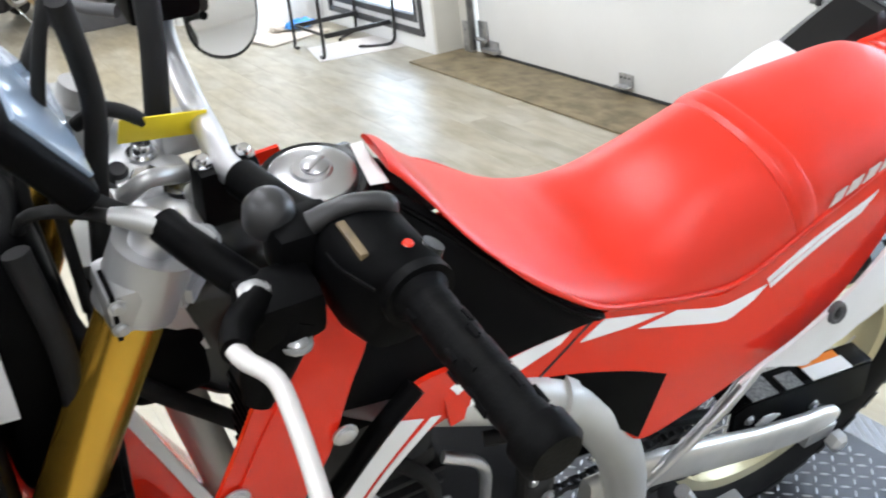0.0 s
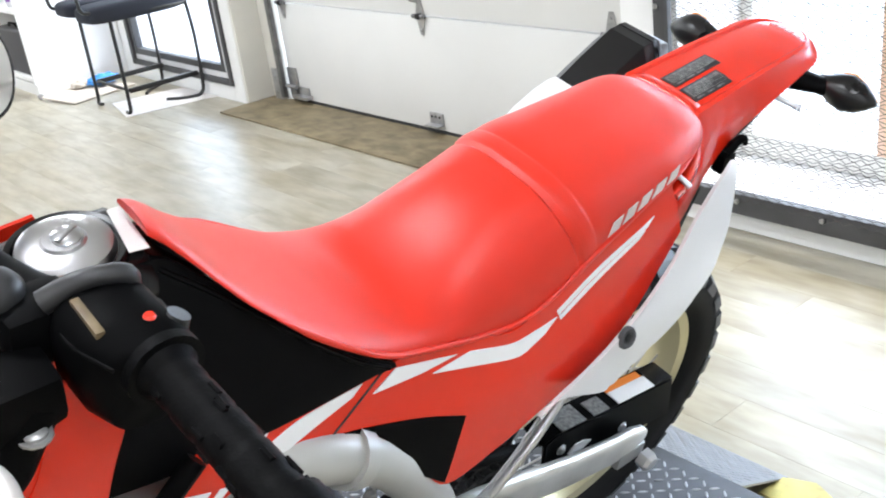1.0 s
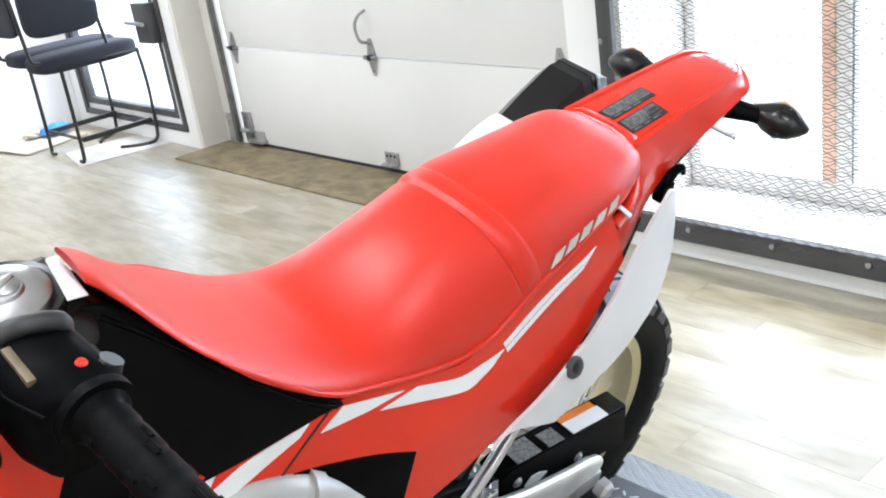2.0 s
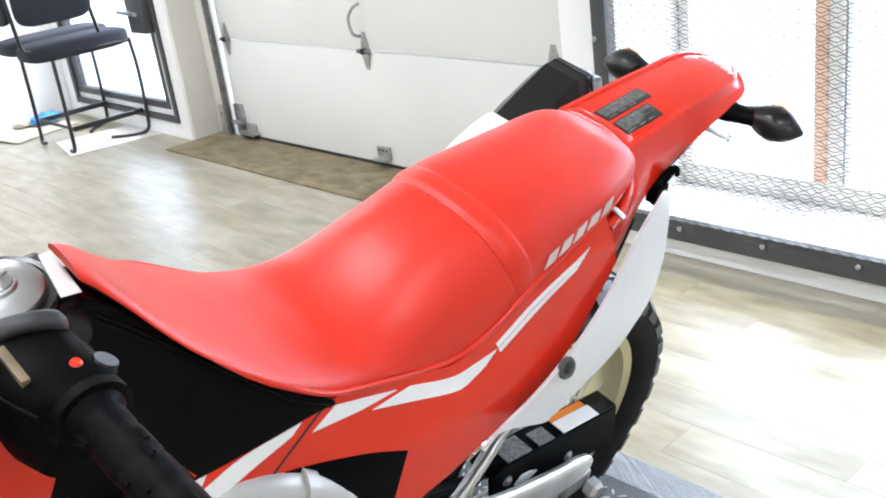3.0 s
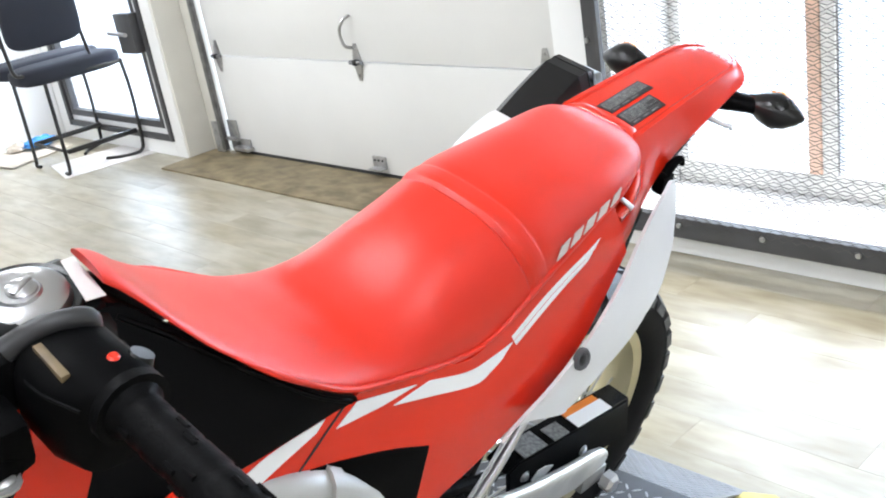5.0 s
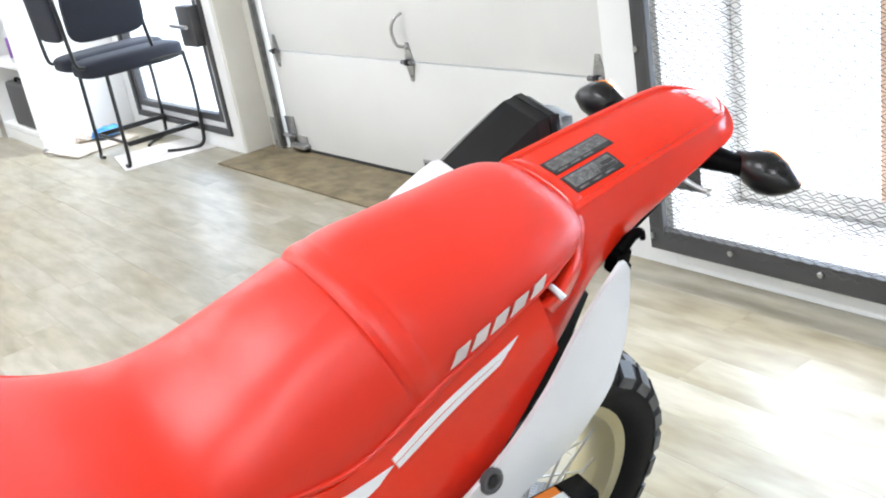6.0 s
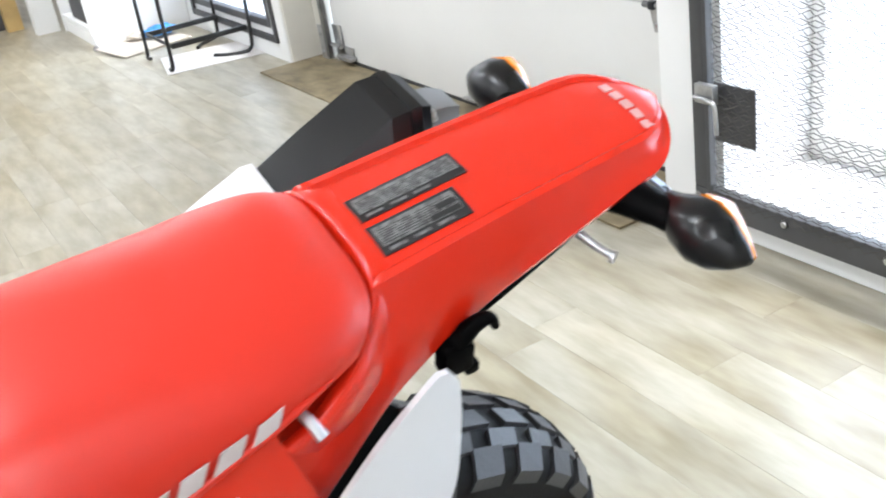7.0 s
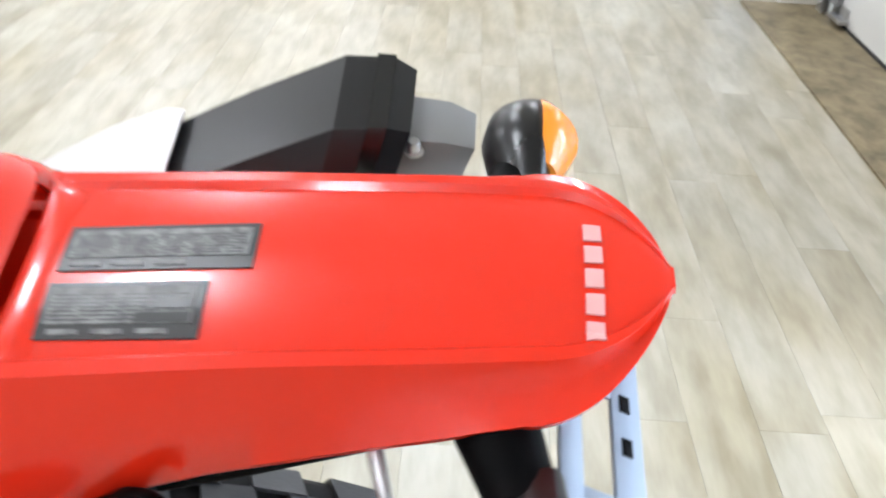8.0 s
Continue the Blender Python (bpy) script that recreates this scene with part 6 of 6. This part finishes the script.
# ---- seating and clutter by the glazed door ----
def stool():
    """Counter stool with a sled base of black tube and navy cushions."""
    c = thing("counter_stool", label="black tube counter stool with navy fabric seat and back", category="stool")
    for y, s in ((5.24, 1), (5.76, -1)):
        part("side_frame", tube([(2.025, y, 1.10), (2.036, y, 0.95), (2.048, y, 0.75), (2.062, y, 0.672), (2.11, y, 0.655), (2.18, y, 0.645), (2.213, y, 0.605), (2.216, y, 0.52), (2.213, y, 0.30), (2.208, y, 0.06), (2.20, y + s * 0.01, 0.014), (2.205, y + s * 0.06, 0.012)], 0.0115, 10, 5), TUBEM, c, "bent black steel tube")
        part("front_leg", tube([(2.70, y - s * 0.05, 0.62), (2.71, y - s * 0.055, 0.40), (2.70, y - s * 0.05, 0.10), (2.685, y - s * 0.04, 0.03), (2.64, y - s * 0.03, 0.014), (2.56, y + s * 0.02, 0.012), (2.50, y + s * 0.10, 0.012)], 0.0115, 10, 5), TUBEM, c, "bent black steel tube")
        part("foot_rail", box((2.23, y - 0.012, 0.135), (2.70, y + 0.012, 0.165), 0.004), TUBEM, c, "flat black foot rail")
        part("seat_rail", tube([(2.12, y, 0.615), (2.70, y - s * 0.05, 0.605)], 0.010, 8, 2), TUBEM, c)
    part("cross_bar", tube([(2.235, 5.24, 0.15), (2.235, 5.76, 0.15)], 0.011, 10, 2), TUBEM, c)
    part("seat_cushion", cushion((2.08, 5.20, 0.575), (2.735, 5.49, 0.69), 0.03), NAVY, c, "navy fabric seat cushion")
    part("seat_cushion", cushion((2.07, 5.48, 0.60), (2.735, 5.80, 0.705), 0.03), NAVY, c, "navy fabric seat cushion")
    part("back_cushion", moved(cushion((-0.024, -0.22, 0.0), (0.024, 0.22, 0.33), 0.02), pose(2.045, 5.50, 0.815, 0, -4, 0)), NAVY, c, "navy fabric back cushion")
    part("back_cushion", moved(cushion((-0.235, -0.024, 0.0), (0.235, 0.024, 0.33), 0.02), pose(2.285, 5.205, 0.800, 3, 0, 0)), NAVY, c, "navy fabric side cushion")
    part("back_post", tube([(2.505, 5.22, 1.10), (2.515, 5.225, 0.85), (2.545, 5.24, 0.66)], 0.0115, 10, 3), TUBEM, c, "bent black steel tube")
    return c


stool()
tagged(part("cardboard_sheet", moved(box((-0.25, -0.20, 0), (0.25, 0.20, 0.008), 0.003), pose(2.30, 6.19, 0.014, 3, 0, 14)), CARD), "pale brown cardboard sheet lying on the floor", "cardboard")
tagged(part("white_board", moved(box((-0.30, -0.24, 0), (0.30, 0.24, 0.005), 0.001), pose(2.50, 5.38, 0.001, 0, 0, -12)), PAPER), "thin white board lying under the stool", "board")


def rag():
    bm = bmesh.new()
    bmesh.ops.create_icosphere(bm, subdivisions=4, radius=1)
    for v in bm.verts:
        q = 1 + 0.35 * noise.noise(v.co * 2.2) + 0.15 * noise.noise(v.co * 6)
        v.co = V((v.co.x * 0.14 * q, v.co.y * 0.10 * q, max(-0.02, v.co.z * 0.05 * q)))
    me = bpy.data.meshes.new("rag")
    bm.to_mesh(me)
    bm.free()
    return auto(me, 80)


tagged(part("blue_cloth", moved(rag(), Matrix.Diagonal((0.75, 0.75, 0.8, 1))), BLUE, m=pose(2.44, 6.24, 0.060)), "crumpled blue cloth on the cardboard", "cloth")
tagged(part("wood_scrap", moved(rag(), Matrix.Diagonal((0.5, 0.5, 0.7, 1))), CARD, m=pose(2.30, 6.30, 0.050)), "small brown paper scrap on the cardboard", "paper scrap")


def shelf_unit():
    u = thing("shelf_unit", label="white open shelving unit with a plinth", category="shelf")
    x0, x1, y0, y1 = 2.05, WX - 0.005, 6.46, 7.44
    part("end_panel", box((x0, y0, 0), (x1, y0 + 0.03, 1.6), 0.003), WALL, u, "plain white end panel")
    part("end_panel", box((x0, y1 - 0.03, 0), (x1, y1, 1.6), 0.003), WALL, u)
    part("back_panel", box((x1 - 0.02, y0 + 0.031, 0.08), (x1, y1 - 0.031, 1.6), 0.001), WALL, u)
    part("plinth", box((x0 + 0.015, y0 + 0.031, 0), (x1 - 0.021, y1 - 0.031, 0.085), 0.002), WALL, u)
    for z in (0.10, 0.58, 1.05, 1.57):
        part("shelf_board", box((x0 + 0.005, y0 + 0.031, z), (x1 - 0.021, y1 - 0.031, z + 0.03), 0.002), WALL, u)
    part("face_frame", box((x0 - 0.008, y0 + 0.002, 0.09), (x0 + 0.004, y0 + 0.034, 1.6), 0.002), WALL, u)
    c = thing("hard_case", label="dark grey hard case with a handle on the lowest shelf", category="case")
    part("case_body", box((2.075, 6.60, 0.131), (2.26, 7.12, 0.46), 0.025, 3), CASE, c)
    part("handle", tube([(2.12, 6.78, 0.45), (2.115, 6.79, 0.485), (2.115, 6.93, 0.485), (2.12, 6.94, 0.45)], 0.009, 8), BLACK, c)
    b = thing("bottle", label="white bottle with a purple label on the middle shelf", category="bottle")
    part("bottle_body", lathe([(0, 0), (0.04, 0), (0.042, 0.01), (0.042, 0.20), (0.03, 0.24), (0.014, 0.26), (0.014, 0.30), (0, 0.30)], 24), WHITE, b, m=pose(2.13, 6.75, 0.61))
    part("bottle_label", lathe([(0.0425, 0.04), (0.0432, 0.041), (0.0432, 0.18), (0.0425, 0.181)], 24), PURPLE, b, "purple label", m=pose(2.13, 6.75, 0.61))


shelf_unit()
tagged(part("white_post", box((1.86, 7.50, 0), (2.03, 7.62, 3.1), 0.004), WALL), "white painted post beside the shelving", "post", kind="structure")
tagged(part("caster", lathe([(0, -0.012), (0.018, -0.012), (0.022, 0), (0.018, 0.012), (0, 0.012)], 16, "y"), GALV, m=pose(2.03, 6.38, 0.022)), "small pale caster on the floor", "caster")


def wood_counter():
    """Pine display counter with dark base."""
    c = thing("wooden_counter", label="yellow pine counter with dark recessed base", category="counter")
    part("corner_post", box((1.72, 7.95, 0), (1.84, 8.07, 1.0), 0.004), TAN, c)
    part("corner_post", moved(box((1.46, 8.30, 0.14), (1.55, 8.40, 1.0), 0.004), pose(0, 0, 0)), TAN, c)
    part("post_shoe", box((1.47, 8.31, 0.03), (1.545, 8.39, 0.138), 0.006), PAPER, c, "pale foot of the post")
    part("front_board", box((1.50, 8.06, 0.22), (1.80, 8.30, 1.0), 0.004), TAN, c)
    part("counter_body", box((0.95, 8.42, 0.22), (1.80, 9.0, 1.0), 0.006), TAN, c)
    part("counter_top", box((0.90, 7.93, 1.003), (1.88, 9.05, 1.04), 0.006), TAN, c)
    part("base", box((1.05, 8.12, 0.0), (1.76, 8.95, 0.215), 0.006), CASE, c, "dark recessed base")


wood_counter()


def parked_bike():
    """Lower part of another motorcycle standing far back."""
    b = thing("parked_motorcycle", pose(0.42, 8.55, 0, 0, 0, 68), "dark motorcycle with a chrome spoked wheel, parked", "motorcycle")
    for x, nm in ((0.0, "front_wheel"), (1.45, "rear_wheel")):
        w = part(nm, lathe([(0.02, -0.05), (0.03, -0.05), (0.03, 0.05), (0.02, 0.05)], 20, "y"), CHROME, b, m=pose(x, 0, 0.32))
        part("tyre", lathe([(0.225, -0.04), (0.26, -0.065), (0.30, -0.06), (0.32, -0.025), (0.32, 0.025), (0.30, 0.06), (0.26, 0.065), (0.225, 0.04)], 40, "y"), RUBBER, w)
        part("rim", lathe([(0.20, -0.03), (0.23, -0.042), (0.235, -0.04), (0.21, 0), (0.235, 0.04), (0.23, 0.042), (0.20, 0.03)], 40, "y"), CHROME, w)
        for k in range(16):
            a = math.pi * k / 8
            part("spoke", tube([(0.03 * math.cos(a + 0.4), 0.03 * (-1) ** k, 0.03 * math.sin(a + 0.4)), (0.205 * math.cos(a), 0, 0.205 * math.sin(a))], 0.003, 6, 1), CHROME, w)
    part("engine_block", box((0.50, -0.16, 0.16), (1.05, 0.16, 0.58), 0.05, 3), ENGINE, b)
    part("exhaust", tube([(0.55, -0.17, 0.42), (0.50, -0.20, 0.26), (0.80, -0.21, 0.20), (1.5, -0.22, 0.26)], [0.025, 0.025, 0.03, 0.045], 12), CHROME, b)
    part("fuel_tank", cushion((0.50, -0.16, 0.70), (1.0, 0.16, 0.95), 0.05), GLOSS, b)
    part("saddle", cushion((1.0, -0.14, 0.70), (1.55, 0.14, 0.82), 0.05), BLACK, b)
    for s in (-1, 1):
        part("fork_leg", tube([(0.0, s * 0.09, 0.32), (0.25, s * 0.09, 0.95)], 0.022, 12, 1), CHROME, b)
    part("handlebar", tube([(0.35, -0.40, 1.05), (0.28, -0.2, 1.02), (0.27, 0, 0.98), (0.28, 0.2, 1.02), (0.35, 0.40, 1.05)], 0.013, 10), CHROME, b)
    part("front_mudguard", lathe([(0.335, -0.06), (0.345, 0), (0.335, 0.06)], 20, "y", math.pi), GLOSS, b, m=pose(0.0, 0, 0.32, 0, -20, 0))
    part("side_stand", tube([(0.75, -0.15, 0.20), (0.72, -0.28, 0.01)], 0.012, 8, 1), CHROME, b)


parked_bike()


def cart():
    """Low wheeled cart with grey legs and an orange box on it."""
    c = thing("wheeled_cart", label="low dark wheeled cart with pale steel legs", category="cart")
    part("deck_plate", box((-1.75, 6.84, 0.16), (-0.50, 7.45, 0.20), 0.006), DARKST, c)
    for x, y in ((-0.95, 6.80), (-0.57, 6.765), (-1.7, 6.98), (-0.535, 7.42)):
        part("leg", tube([(x, y, 0.05), (x + 0.01, y + 0.05, 0.22), (x - 0.03, y + 0.12, 0.60)], 0.022, 10), GALV, c)
        part("castor_wheel", lathe([(0, -0.018), (0.03, -0.018), (0.036, 0), (0.03, 0.018), (0, 0.018)], 18, "y"), BLACK, c, m=pose(x, y, 0.036))
    b = tagged(part("orange_box", box((-0.97, 6.90, 0.203), (-0.76, 7.30, 0.60), 0.01), TAN), "orange brown box standing on the cart", "box")
    k = tagged(part("black_bin", box((-0.74, 6.90, 0.203), (-0.53, 7.30, 0.55), 0.02), CASE), "black plastic bin standing on the cart", "bin")


cart()


def floor_cables():
    """Loose cables that trail out from under the cart."""
    runs = (((-1.60, 6.60), (-1.19, 6.39), (-1.03, 6.42), (-0.86, 6.15), (-0.72, 6.12), (-0.44, 6.04), (-0.36, 5.88), (-0.39, 5.52), (-0.55, 5.44), (-0.72, 5.44), (-0.89, 5.66)),
            ((-1.50, 6.40), (-1.03, 6.19), (-0.83, 6.12), (-0.44, 5.97), (-0.47, 5.71), (-0.58, 5.67), (-0.67, 5.85), (-0.67, 6.02)),
            ((-1.50, 6.70), (-1.23, 6.54), (-0.94, 6.60), (-0.75, 6.50), (-0.64, 6.64), (-0.39, 7.01), (-0.34, 7.37), (-0.12, 6.72), (-0.17, 6.53), (-0.27, 6.58), (-0.33, 6.86)),
            ((-1.40, 6.10), (-1.10, 6.04), (-0.88, 6.03), (-0.81, 6.14), (-0.92, 6.34), (-0.84, 6.41), (-0.73, 6.50)),
            ((-1.30, 5.75), (-0.98, 5.60), (-0.87, 5.65), (-0.79, 5.62), (-0.77, 5.49), (-0.84, 5.38), (-0.89, 5.26)))
    for k, run in enumerate(runs):
        pts = [(x, y, 0.006 + 0.003 * ((i + k) % 2)) for i, (x, y) in enumerate(run)]
        tagged(part("power_cable", tube(pts, 0.0045, 6, 6), CABLE), "black power cable looped on the plank floor", "cable", "cables on the floor")
    # the tangle under the cart
    rnd = random.Random(12)
    for k in range(7):
        cx, cy = rnd.uniform(-1.25, -0.85), rnd.uniform(6.75, 7.15)
        a, b, q = rnd.uniform(0.12, 0.25), rnd.uniform(0.07, 0.15), rnd.uniform(0, 3)
        pts = []
        for i in range(10):
            t = 2 * math.pi * i / 10
            u, v = a * math.cos(t) * rnd.uniform(0.8, 1.2), b * math.sin(t) * rnd.uniform(0.8, 1.2)
            pts.append((cx + u * math.cos(q) - v * math.sin(q), cy + u * math.sin(q) + v * math.cos(q), 0.006 + 0.010 * (k % 3)))
        tagged(part("power_cable", tube(pts, 0.0045, 6, 4), CABLE), "black power cable in a tangle under the cart", "cable", "cables on the floor")


floor_cables()


# ---- floor planks ----
def plank_mesh(w, l):
    g, c, t = 0.0002, 0.0005, 0.0035
    a, b = w / 2 - g, l / 2 - g
    v = [(-a, -b, -t), (a, -b, -t), (a, b, -t), (-a, b, -t), (-a, -b, -c), (a, -b, -c), (a, b, -c), (-a, b, -c), (-a + c, -b + c, 0), (a - c, -b + c, 0), (a - c, b - c, 0), (-a + c, b - c, 0)]
    f = [(8, 9, 10, 11)]
    for i in range(4):
        j = (i + 1) % 4
        f += [(i, j, 4 + j, 4 + i), (4 + i, 4 + j, 8 + j, 8 + i)]
    return v, f


def lay_floor():
    rnd = random.Random(7)
    PW, PL = 0.150, 1.22
    v, f = plank_mesh(PW, PL)
    whole = mesh_of("plank", v, f, False)
    whole.materials.append(PLANK)
    verts, faces, count = [], [], 0
    x = WX
    while x > -5.0:
        y = -4.0 - rnd.uniform(0.1, PL)
        while y < 10.5:
            a, b = max(y, -4.0), min(y + PL, 10.5)
            near = -0.2 < x - PW / 2 < WX and a > -0.8 and b < 9.2
            if b - a > PL - 1e-6 and near and count < 300:
                p = new("plank", whole)
                p.parent = floor
                p.matrix_basis = pose(x - PW / 2, (a + b) / 2, 0, 0, 0, 180 * rnd.randrange(2))
                count += 1
            elif b - a > 0.02:
                pv, pf = plank_mesh(PW, b - a)
                o = len(verts)
                verts += [(q[0] + x - PW / 2, q[1] + (a + b) / 2, q[2]) for q in pv]
                faces += [tuple(i + o for i in q) for q in pf]
            y += PL
        x -= PW
    tagged(part("far_planks", mesh_of("far_planks", verts, faces, False), PLANK, floor), kind="stuff")


lay_floor()
